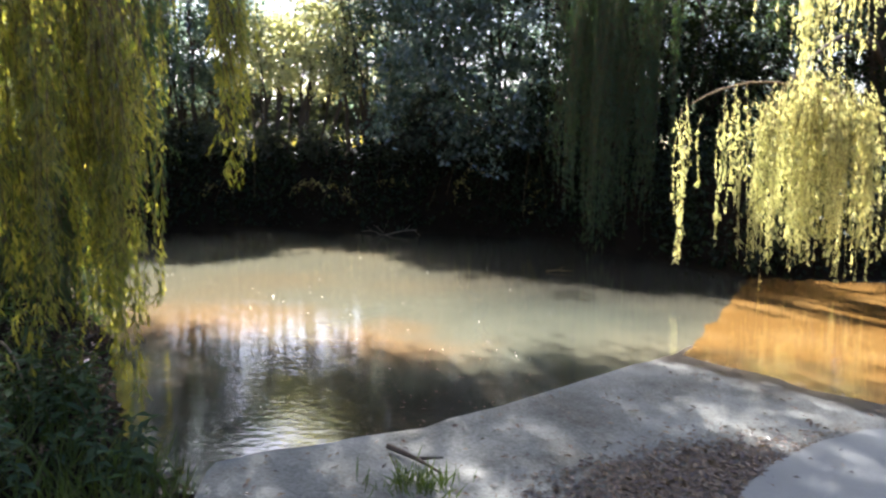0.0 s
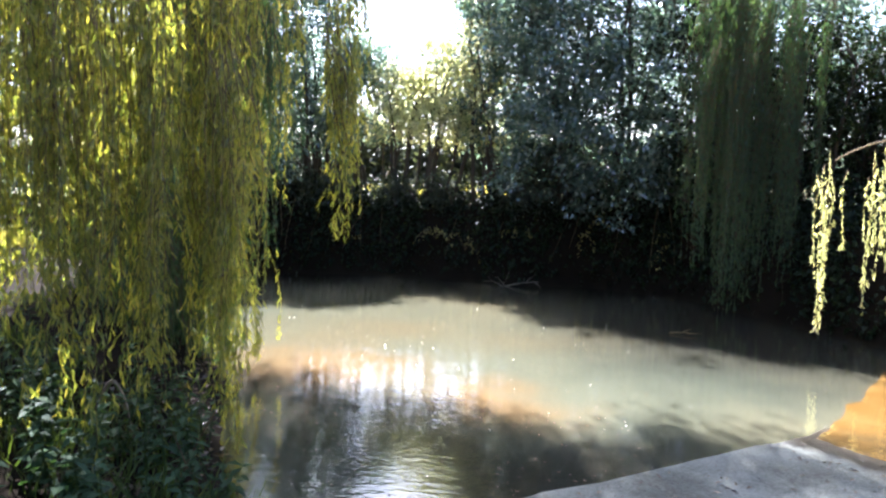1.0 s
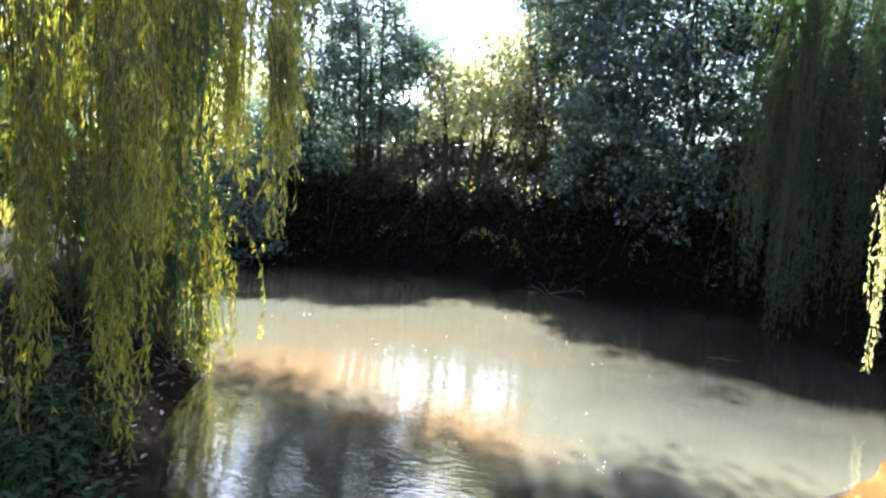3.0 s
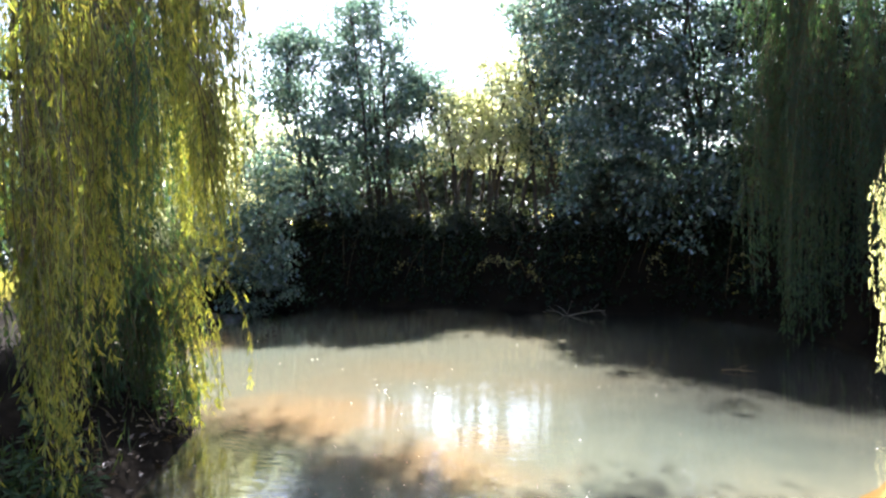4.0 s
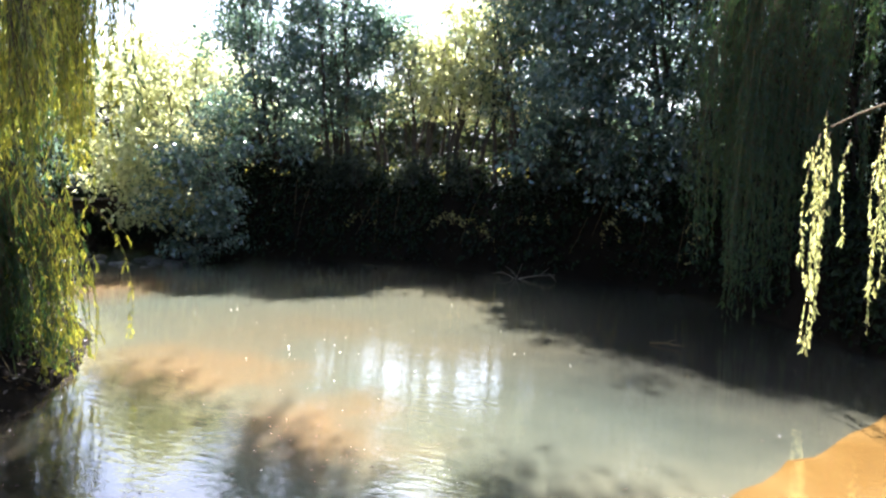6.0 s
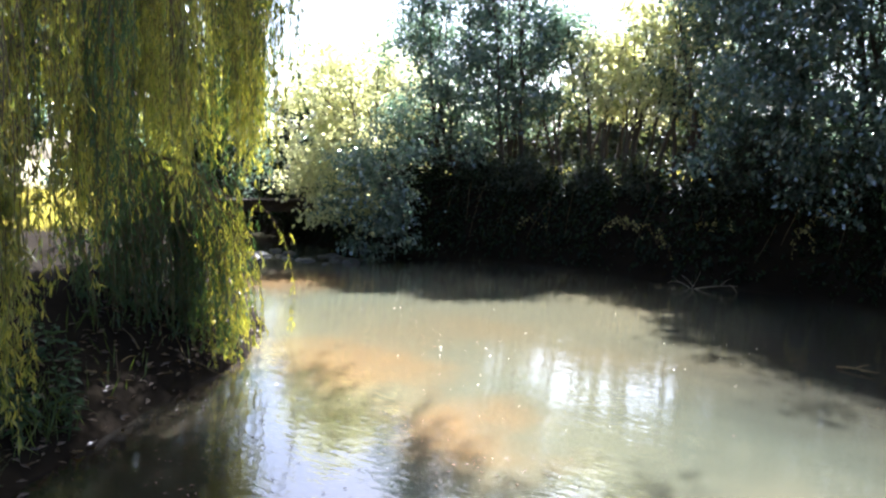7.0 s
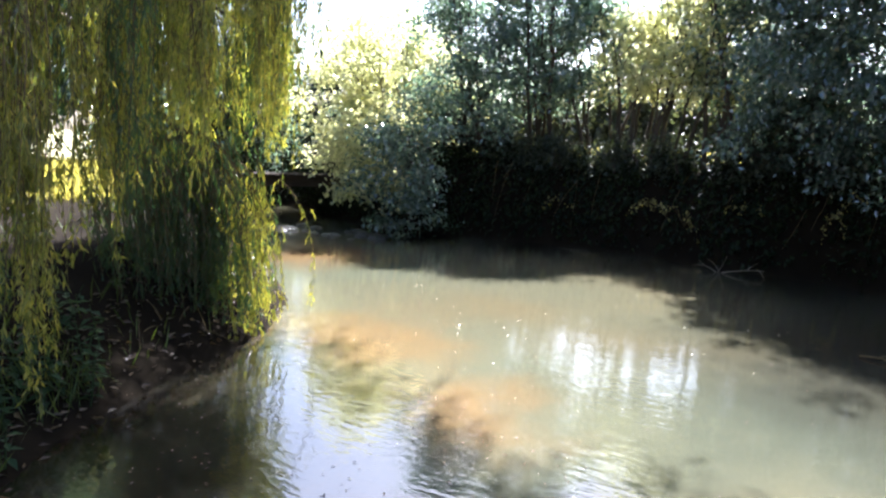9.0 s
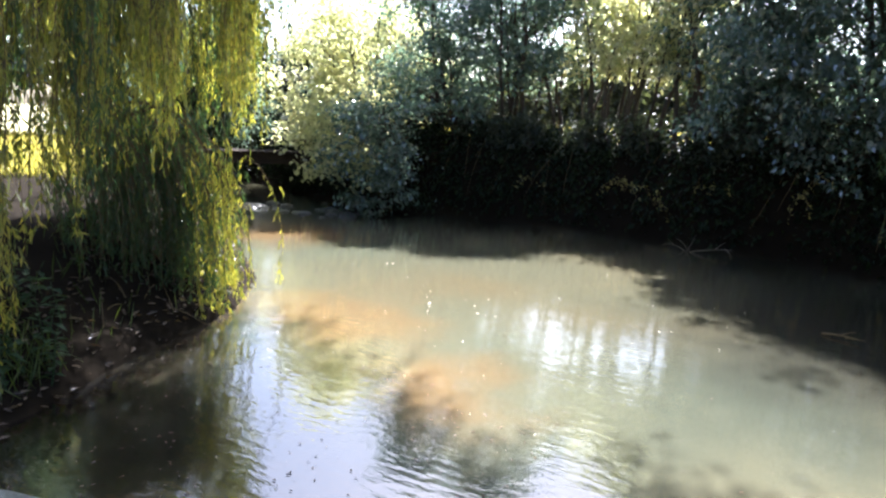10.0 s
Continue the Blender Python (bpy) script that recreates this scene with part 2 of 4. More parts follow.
def leaf_cloud(pos, way, size, aspect=0.45, face=None, fold=0.18):
    """Pointed, slightly folded leaves: pos, way (n, 3), size (n,). Returns verts and quads."""
    n = len(pos)
    way = unit(way)
    if face is None:
        face = rng.normal(size=(n, 3))
    side = unit(np.cross(way, face))
    up = np.cross(side, way)
    L, Wd = size[:, None], (size * aspect)[:, None]
    mid = pos + way * L * 0.45
    v = np.stack([pos, mid + side * Wd * 0.5 + up * Wd * fold, pos + way * L - up * L * 0.08, mid - side * Wd * 0.5 + up * Wd * fold], 1)
    return v.reshape(-1, 3), np.arange(4 * n).reshape(n, 4)


def tube(points, radii, sides=6):
    """A tapered tube along points."""
    pts = np.asarray(points, float)
    tan = unit(np.gradient(pts, axis=0))
    ref = np.where(np.abs(tan[:, 2:3]) > 0.9, np.array([[1.0, 0, 0]]), np.array([[0, 0, 1.0]]))
    a = unit(np.cross(tan, ref))
    b = np.cross(tan, a)
    ang = np.linspace(0, 2 * np.pi, sides, endpoint=False)
    ring = pts[:, None] + np.asarray(radii)[:, None, None] * (np.cos(ang)[None, :, None] * a[:, None] + np.sin(ang)[None, :, None] * b[:, None])
    k = len(pts)
    i, j = np.meshgrid(np.arange(k - 1), np.arange(sides), indexing="ij")
    q = np.stack([i * sides + j, i * sides + (j + 1) % sides, (i + 1) * sides + (j + 1) % sides, (i + 1) * sides + j], -1).reshape(-1, 4)
    return ring.reshape(-1, 3), q


def joined(pieces):
    """Joins (verts, quads) pairs."""
    vs, fs, n = [], [], 0
    for v, f in pieces:
        vs.append(v)
        fs.append(f + n)
        n += len(v)
    return np.concatenate(vs), np.concatenate(fs)


def part(name, verts, faces, mats, parent, label="", mat_index=None, smooth=False):
    ob = new(name, mesh_from(name, verts, faces, mats if isinstance(mats, list) else [mats], mat_index, smooth))
    ob.parent = parent
    if label:
        tagged(ob, label)
    return ob


def bent(a, b, sag, n=9, wobble=0.05):
    """A bowed limb from a to b."""
    a, b = np.asarray(a, float), np.asarray(b, float)
    u = np.linspace(0, 1, n)[:, None]
    p = a + (b - a) * u
    p[:, 2:3] += sag * 4 * u * (1 - u)
    w = rng.normal(size=(n, 3)) * wobble * np.linalg.norm(b - a) * 0.3
    w[0] = 0
    return p + np.cumsum(w, 0) * 0.35


# ---- the ground: pond basin, banks and fields in one sheet ----
# waterline corners with the bank's height and width behind each
SHORE = [
    (-1.14, 3.9, 0.2, 2.5), (0.0, 4.5, 0.1, 3.0), (2.3, 6.35, 0.05, 4.0), (3.65, 5.4, 0.1, 4.0), (7.0, 2.8, 0.15, 4.0), (12.0, -1.0, 0.3, 4.0),
    (24.0, -8.0, 0.5, 3.0), (26.0, 1.0, 1.3, 2.0), (14.0, 7.6, 1.3, 1.6), (8.5, 9.7, 1.3, 1.3), (6.5, 10.05, 1.3, 1.2), (4.65, 10.25, 1.4, 1.2),
    (3.8, 11.9, 1.6, 1.1), (2.8, 14.3, 1.7, 1.0), (1.0, 15.5, 1.75, 0.9), (-0.7, 15.6, 1.75, 0.9), (-2.2, 16.2, 1.75, 0.9), (-4.5, 16.35, 1.75, 0.9),
    (-7.2, 15.6, 1.7, 1.0), (-9.8, 16.3, 1.6, 1.2), (-13.0, 17.6, 1.5, 1.5), (-24.0, 22.0, 1.4, 2.0), (-24.0, 18.0, 1.0, 2.0), (-13.0, 14.6, 1.25, 1.8),
    (-9.5, 12.7, 1.25, 1.8), (-6.0, 10.1, 1.25, 1.8), (-4.0, 8.6, 1.2, 1.9), (-3.1, 7.5, 1.12, 2.0), (-2.62, 6.3, 1.0, 2.0), (-2.3, 5.6, 0.82, 2.0), (-1.85, 4.7, 0.5, 2.2)]


def shore_distance(x, y):
    """Signed distance to the waterline (inside the water below zero), with the near bank's height and width."""
    pts = np.array(SHORE)
    best = np.full(x.shape, 1e9)
    wsum, hs, ws = np.zeros(x.shape), np.zeros(x.shape), np.zeros(x.shape)
    inside = np.zeros(x.shape, bool)
    for k in range(len(pts)):
        a, b = pts[k], pts[(k + 1) % len(pts)]
        d = b[:2] - a[:2]
        u = np.clip(((x - a[0]) * d[0] + (y - a[1]) * d[1]) / (d @ d), 0, 1)
        dist = np.hypot(x - a[0] - u * d[0], y - a[1] - u * d[1])
        best = np.minimum(best, dist)
        w = 1 / (dist + 0.05) ** 4
        wsum += w
        hs += w * (a[2] + (b[2] - a[2]) * u)
        ws += w * (a[3] + (b[3] - a[3]) * u)
        cross = (a[1] > y) != (b[1] > y)
        with np.errstate(divide="ignore", invalid="ignore"):
            inside ^= cross & (x < (b[0] - a[0]) * (y - a[1]) / (b[1] - a[1] + 1e-12) + a[0])
    return np.where(inside, -best, best), hs / wsum, ws / wsum


def bumps(x, y):
    return (np.sin(x * 2.1 + 1.3 * np.sin(y * 1.7)) * np.sin(y * 2.6 + np.sin(x * 1.1)) * 0.5
            + np.sin(x * 5.3 + y * 3.1) * np.sin(y * 6.1 - x * 2.2) * 0.25 + np.sin(x * 11.7 - y * 4.1) * np.sin(y * 13.1) * 0.12)


# outline of the concrete ford: the edge to the pond, and its back
EDGE = [(-1.3, -6.0), (-1.1, 0.0), (-1.05, 3.0), (-1.14, 3.9), (-0.93, 4.04), (-0.47, 4.26), (0.03, 4.48), (0.86, 5.17), (1.55, 5.78), (2.27, 6.37),
        (2.62, 6.8), (3.02, 7.4), (3.5, 8.2), (3.95, 8.95), (4.62, 10.15)]
BACK = [(9.0, -9.0), (10.0, -8.0), (11.0, -7.0), (11.4, -6.4), (11.5, -6.0), (11.6, -5.6), (11.8, -5.0), (12.2, -4.0), (12.6, -3.0), (13.0, -2.0),
        (13.2, -1.0), (13.6, 0.6), (14.0, 2.5), (14.2, 4.5), (14.5, 7.4)]


def in_slab(x, y):
    ring = EDGE + BACK[::-1]
    inside = np.zeros(np.shape(x), bool)
    for (ax, ay), (bx, by) in zip(ring, ring[1:] + ring[:1]):
        cross = (ay > y) != (by > y)
        inside ^= cross & (x < (bx - ax) * (y - ay) / (by - ay + 1e-12) + ax)
    return inside


def slab_height(x, y):
    s = (2.33 - x) * 0.80 + (6.28 - y) * 0.60
    return np.where(s > 0, 0.026 + 0.03 * s, 0.026 + 0.05 * np.maximum(s, -1.2))


def ground_height(x, y):
    d, h, w = shore_distance(x, y)
    u = np.clip(d / w, 0, 1)
    up = h * (1 - (1 - u) ** 2.2) + bumps(x, y) * 0.09 * np.clip(d, 0, 1) * np.clip(h, 0.15, 1)
    down = -0.08 - np.minimum(0.7, -d * 0.5)
    z = np.where(d > 0, up - 0.03 * (d < 0.08), down) + np.where(d > 0, 0.03 * np.clip(y - 18.2, 0, 45), 0)
    return np.where(in_slab(x, y), np.minimum(z, slab_height(x, y) - 0.12), z)


def axis(lo, hi, step, far):
    core = np.arange(lo, hi + step / 2, step)
    k = np.geomspace(step * 2, far, 26)
    return np.concatenate([(lo - k)[::-1], core, hi + k])


gx, gy = axis(-17, 13, 0.2, 700), axis(-5, 25, 0.2, 700)
GX, GY = np.meshgrid(gx, gy, indexing="ij")
GZ = ground_height(GX, GY)
nx, ny = GX.shape
ii, jj = np.meshgrid(np.arange(nx - 1), np.arange(ny - 1), indexing="ij")
quads = np.stack([ii * ny + jj, (ii + 1) * ny + jj, (ii + 1) * ny + jj + 1, ii * ny + jj + 1], -1).reshape(-1, 4)
dist, hgt, wid = shore_distance(GX, GY)
# a ring under the willow keeps the dark soil, as its shade
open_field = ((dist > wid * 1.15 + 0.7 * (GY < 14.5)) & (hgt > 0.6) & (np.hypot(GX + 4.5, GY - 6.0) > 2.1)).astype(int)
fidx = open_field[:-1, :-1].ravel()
ground = new("ground", mesh_from("ground", np.stack([GX, GY, GZ], -1).reshape(-1, 3), quads, [SHADED_SOIL, FIELD], fidx, True))
tagged(ground, "earth banks coloured dark for shade and sunlit meadow round the pond", "ground", kind="structure")

# ---- concrete slab ----
def along(poly, n):
    p = np.array(poly)
    s = np.concatenate([[0], np.cumsum(np.hypot(*np.diff(np.array(EDGE), axis=0).T))])
    u = np.linspace(0, s[-1], n)
    return np.stack([np.interp(u, s, p[:, k]) for k in range(2)], -1)


def ruled(n, rows, height, lip, first=0.0, ragged=0.0):
    e, b = along(EDGE, n), along(BACK, n)
    keep = np.linspace(0, 1, n) >= first
    e, b = e[keep], b[keep]
    if ragged:
        e = e + np.stack([np.interp(np.arange(len(e)), np.arange(0, len(e) + 2, 2), rng.normal(size=len(e) // 2 + 1 + len(e) % 2) * ragged)] * 2, -1) * np.array([-0.7, 0.7])
    u = (np.linspace(0, 1, rows) ** 1.5)[None, :, None]
    p = e[:, None] + (b - e)[:, None] * u
    z = height(p[..., 0], p[..., 1])
    top = np.concatenate([p, z[..., None]], -1)
    skirt = top[:, :1].copy()
    skirt[..., 2] = lip
    top[:, 0, 2] -= 0.008
    top = np.concatenate([skirt, top], 1)
    a, c = top.shape[:2]
    i, j = np.meshgrid(np.arange(a - 1), np.arange(c - 1), indexing="ij")
    return top.reshape(-1, 3), np.stack([i * c + j, i * c + j + 1, (i + 1) * c + j + 1, (i + 1) * c + j], -1).reshape(-1, 4)


v, f = ruled(160, 70, lambda x, y: slab_height(x, y) + bumps(x * 1.5, y * 1.5) * 0.006, -0.6, ragged=0.012)
slab = new("ford_slab", mesh_from("ford_slab", v, f, [CONCRETE]))
tagged(slab, "worn grey concrete ford slab sloping into the water", "concrete ford", kind="structure")

ROAD = rough_material("smooth_concrete", [(0.25, (0.12, 0.125, 0.112)), (0.55, (0.165, 0.172, 0.158)), (0.8, (0.2, 0.207, 0.192))], 2.2, 0.12, 0.6, 30)
ring = [(1.45, 3.25), (1.7, 3.62), (2.05, 3.98), (2.5, 4.3), (2.9, 4.5), (3.5, 4.55), (5.5, 3.2), (9.0, 0.0), (6.0, -4.0), (1.0, -5.0), (0.9, 1.5)]
rp = np.array([(x, y, slab_height(np.array(x), np.array(y)) + 0.012) for x, y in ring])
low = rp - np.array([0, 0, 0.03])
m_ = len(ring)
sides = np.array([(k, k + m_, (k + 1) % m_ + m_, (k + 1) % m_) for k in range(m_)])
road = new("road", mesh_from("road", np.concatenate([rp, low]), [np.arange(m_)[::-1][None, :], sides], [ROAD]))
tagged(road, "smoother grey concrete roadway laid over the ford slab", "road", kind="structure")

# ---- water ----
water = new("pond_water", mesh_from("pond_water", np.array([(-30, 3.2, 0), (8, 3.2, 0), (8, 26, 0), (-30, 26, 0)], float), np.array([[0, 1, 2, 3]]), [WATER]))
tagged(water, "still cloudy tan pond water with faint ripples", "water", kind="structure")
v, f = ruled(160, 40, lambda x, y: 0 * x + 0.022, -0.02, first=0.55, ragged=0.03)
fw = new("ford_water", mesh_from("ford_water", v, f, [FORD], None, False))
tagged(fw, "shallow orange-brown water running over the ford", "water", kind="structure")


# ---- trees ----
def tree_root(name, x, y, label, group):
    o = new(name)
    z = float(ground_height(np.array([x]), np.array([y]))[0])
    o.location = (x, y, z)
    tagged(o, label, "tree", group)
    return o, np.array([x, y, z])


def hanging_branch(top, length, spread, strands, out, leaf=0.065, gap=0.026, bow=0.5, shoot=0.14, least=0.4):
    """A weeping spray: strands that leave top, bow outward along out and hang. Returns leaf and twig pieces."""
    leaves, twigs = [], []
    for _ in range(strands):
        L = length * rng.uniform(least, 1.0)
        start = top + rng.normal(size=3) * np.array([spread, spread, 0.12])
        d = out + rng.normal(size=3) * 0.2
        d[2] = 0
        n = max(6, int(L / 0.12))
        u = np.linspace(0, 1, n)
        reach = bow * (1 - np.exp(-3.2 * u)) * rng.uniform(0.5, 1.1)
        sway = rng.uniform(0, 6.3)
        p = start + np.stack([d[0] * reach + 0.03 * np.sin(u * 5 + sway), d[1] * reach + 0.03 * np.cos(u * 4 + sway), -L * u ** 1.15 + 0.12 * bow * np.sin(u * 3.1) * (1 - u)], -1)
        p[:, 2] = np.maximum(p[:, 2], 0.04 + 0.1 * rng.random())
        twigs.append(tube(p, np.linspace(0.005, 0.0015, n), 3))
        k = int(L / gap)
        uu = np.clip((np.arange(k) + rng.random(k)) / k, 0, 1) ** 0.9
        uu = np.clip(uu + 0.035 * np.sin(uu * L * 14 + sway), 0, 1)
        q = np.stack([np.interp(uu, u, p[:, c]) for c in range(3)], -1)
        ang = rng.uniform(0, 6.3, k)
        way = np.stack([np.cos(ang), np.sin(ang), np.full(k, -1.9) + rng.normal(size=k) * 0.5], -1)
        way[:, :2] *= rng.uniform(0.2, 1.0, (k, 1))
        leaves.append(leaf_cloud(q, way, leaf * rng.uniform(0.6, 1.25, k), 0.21))
        m = int(L / 0.2)
        if m:
            sq = np.stack([np.interp(rng.uniform(0.1, 1.0, m), u, p[:, c]) for c in range(3)], -1)
            sa = rng.uniform(0, 6.3, m)
            sd = unit(np.stack([np.cos(sa), np.sin(sa), rng.uniform(-2.6, -1.0, m)], -1))
            sl = rng.uniform(0.35, 1.0, m) * shoot
            j = np.tile(np.linspace(0.1, 1, 7), m)
            rep7 = np.repeat(np.arange(m), 7)
            pos = sq[rep7] + sd[rep7] * (sl[rep7] * j)[:, None] - np.array([0, 0, 0.25]) * ((sl[rep7] * j) ** 2)[:, None] * 4
            lw = sd[rep7] + rng.normal(size=(len(rep7), 3)) * 0.4 - np.array([0, 0, 0.6])
            pos[:, 2] = np.maximum(pos[:, 2], 0.05)
            leaves.append(leaf_cloud(pos, lw, leaf * rng.uniform(0.6, 1.15, len(rep7)), 0.22))
    return leaves, twigs


def add_spray(parent, origin, mats, *args, **kw):
    leaves, twigs = hanging_branch(*args, **kw)
    lv, lf = joined(leaves)
    tv, tf = joined(twigs)
    spray = part("hanging_branch", tv - origin, tf, mats[1], parent)
    tagged(part("foliage", lv - origin, lf, mats[0], spray), kind="stuff")
    return spray


def limbs(parent, origin, base, tips, r0, fork=0.4, name="limb"):
    """Limbs from a fork on the trunk to the tips."""
    for t in tips:
        p = bent(base, t, np.linalg.norm(np.asarray(t) - base) * 0.12, 10, 0.05)
        v, f = tube(p, np.linspace(r0, 0.012, 10), 7)
        part(name, v - origin, f, BARK, parent, smooth=True)


def left_willow():
    o, org = tree_root("willow_tree", -6.8, 6.5, "large weeping willow with yellowing leaves trailing over the water", "willows")
    trunk = np.array([[0, 0, -0.2], [0.05, 0.02, 0.5], [0.2, 0.0, 1.3], [0.45, 0.05, 2.2], [0.6, 0.1, 3.1]])
    v, f = tube(trunk, [0.42, 0.3, 0.26, 0.23, 0.19], 14)
    part("trunk", v, f, BARK, o, "thick ridged brown trunk", smooth=True)
    fork = org + trunk[-1]
    low = org + trunk[3]
    tips = [(-2.3, 5.2, 4.4), (-1.7, 4.5, 3.9), (-3.1, 7.6, 5.2), (-2.6, 6.5, 5.8), (-4.9, 8.8, 5.6), (-6.2, 9.8, 5.4), (-3.6, 4.6, 5.0), (-7.5, 10.5, 5.5), (-8.8, 8.0, 5.5), (-6.0, 4.2, 5.0)]
    limbs(o, org, fork, tips, 0.12)
    limbs(o, org, low, [(-3.5, 6.9, 1.9), (-4.1, 5.9, 2.6), (-3.5, 7.5, 3.2), (-4.6, 5.1, 2.7)], 0.09)
    # outer sprays: (x, y, top, lowest, count) round the crown
    groups = [
        # near edge, close to the water and the path
        (-1.9, 4.3, 3.6, 0.6, 10, 0.24), (-2.1, 4.75, 4.3, 0.5, 10, 0.28), (-1.95, 5.3, 4.4, 1.4, 9, 0.28), (-1.5, 5.4, 4.2, 2.1, 3, 0.08),
        (-2.4, 5.6, 4.6, 2.0, 10, 0.3), (-2.75, 5.0, 4.6, 2.3, 9, 0.35), (-3.2, 4.6, 4.4, 0.9, 11, 0.4), (-2.6, 4.05, 4.2, 0.55, 11, 0.3), (-3.1, 3.7, 4.2, 0.65, 11, 0.35), (-2.5, 6.2, 4.9, 1.7, 9, 0.28), (-2.9, 6.1, 5.0, 2.1, 9, 0.35),
        # over the bend of the bank
        (-2.6, 7.0, 5.2, 2.1, 9, 0.26), (-2.95, 7.45, 5.4, 2.0, 10, 0.28), (-3.4, 6.9, 5.2, 2.0, 10, 0.35), (-3.75, 8.0, 5.4, 1.6, 8, 0.28), (-4.3, 8.5, 5.4, 1.7, 8, 0.3),
        (-3.9, 7.6, 5.5, 2.1, 9, 0.4), (-5.1, 9.0, 5.5, 1.9, 8, 0.35), (-6.0, 9.5, 5.6, 1.9, 8, 0.4), (-6.8, 10.2, 5.5, 1.8, 8, 0.4), (-7.6, 10.6, 5.5, 1.9, 8, 0.5),
        (-4.0, 5.6, 5.0, 2.6, 8, 0.45), (-4.3, 6.9, 4.2, 1.3, 12, 0.4), (-4.6, 6.6, 5.6, 2.2, 10, 0.5), (-4.8, 7.6, 4.4, 1.5, 12, 0.4), (-5.2, 5.0, 5.0, 1.7, 8, 0.5), (-6.3, 4.4, 5.0, 1.6, 8, 0.5), (-7.6, 5.0, 5.2, 1.7, 8, 0.5),
        (-8.8, 6.5, 5.4, 1.7, 8, 0.5), (-9.0, 8.4, 5.4, 2.0, 8, 0.5), (-5.3, 8.0, 6.2, 3.2, 8, 0.6), (-6.3, 6.6, 6.4, 3.4, 8, 0.6), (-4.2, 7.8, 6.3, 3.0, 8, 0.5),
        # far side, over the meadow
        (-9.8, 9.6, 5.0, 1.8, 8, 0.5), (-10.2, 7.6, 5.0, 1.3, 9, 0.5), (-10.6, 12.2, 4.2, 1.8, 7, 0.5), (-9.2, 5.4, 5.0, 1.3, 9, 0.5),
        (-12.0, 12.8, 4.8, 1.4, 9, 0.5)]
    for x, y, top, low_z, n, sp in groups:
        for k in range(4 if y < 7.3 else (3 if y < 9 else 2)):
            c = np.array([x, y, top * (rng.uniform(0.52, 1.05) if k else rng.uniform(0.85, 1.05))]) + rng.normal(size=3) * np.array([sp, sp, 0]) * 0.65
            out = unit(np.array([x + 6.0, y - 7.3, 0.0]))
            # a share of sprays takes the dark leaf, as shade inside the crown
            add_spray(o, org, [WILLOW_SHADED if rng.random() < (0.07 if y < 6.4 else 0.42) else WILLOW, TWIG], c, max(c[2] - low_z * rng.uniform(0.8, 1.25), 0.7), sp * 0.26, n + 6, out, bow=rng.uniform(0.1, 0.24) if y < 6.4 else rng.uniform(0.12, 0.36))
    # low bough that reaches out and weeps to the water
    for x, y, top in [(-3.3, 7.0, 1.75), (-3.15, 7.15, 1.6), (-3.5, 6.8, 1.8), (-3.7, 7.2, 1.85), (-3.4, 6.6, 1.6), (-3.8, 6.4, 1.9), (-3.6, 6.1, 1.7), (-4.0, 6.8, 2.1)]:
        c = np.array([x, y, top])
        # only the outer edge gets the lighter leaf, to look lit
        add_spray(o, org, [WILLOW if x > -3.2 else WILLOW_SHADED, TWIG], c, top - 0.06, 0.16, 34, np.array([0.6, 0.3, 0]), bow=0.36, least=0.72)
    for a, b, sag in [((-4.0, 6.7, 1.95), (-3.0, 7.35, 1.3), 0.3), ((-3.9, 6.9, 1.9), (-3.15, 7.5, 1.1), 0.38), ((-4.4, 5.9, 2.2), (-3.3, 6.2, 1.6), 0.25)]:
        v, f = tube(bent(a, b, sag, 10, 0.03), np.linspace(0.016, 0.005, 10), 5)
        part("limb", v - org, f, TWIG, o)
    # high crown, out of view, added to shade the path, ford and near water
    limbs(o, org, fork, [(-1.0, 9.6, 7.4), (1.4, 9.6, 7.2), (0.5, 9.0, 7.3), (-2.6, 9.0, 7.6), (-0.6, 8.6, 7.2), (-2.0, 7.4, 7.2), (-5.5, 6.4, 7.8), (-3.4, 6.2, 7.2)], 0.11)
    for k in range(150):
        x = rng.uniform(-4.0, 2.0) if k < 112 else rng.uniform(-5.6, -3.0) if k < 136 else rng.uniform(-1.0, 0.5) if k < 144 else rng.uniform(-4.8, -1.6)
        y = rng.uniform(7.8, 11.0) + (0.6 if x < -2.6 else 0.0)
        y = rng.uniform(10.6, 11.2) if 136 <= k < 144 else rng.uniform(6.3, 7.8) if k >= 144 else y
        y += (0.5 if 112 <= k < 136 else 0.0) - 0.5 * max(x + 1.0, 0) ** 0.7
        c = np.array([x, y, 7.75 - 0.1 * max(x, 0) + rng.normal() * 0.2])
        add_spray(o, org, [WILLOW, TWIG], c, 1.6, 0.28, 22, unit(np.array([x + 6.5, y - 7.5, 0.0])), bow=0.4, leaf=0.09, gap=0.045)


left_willow()


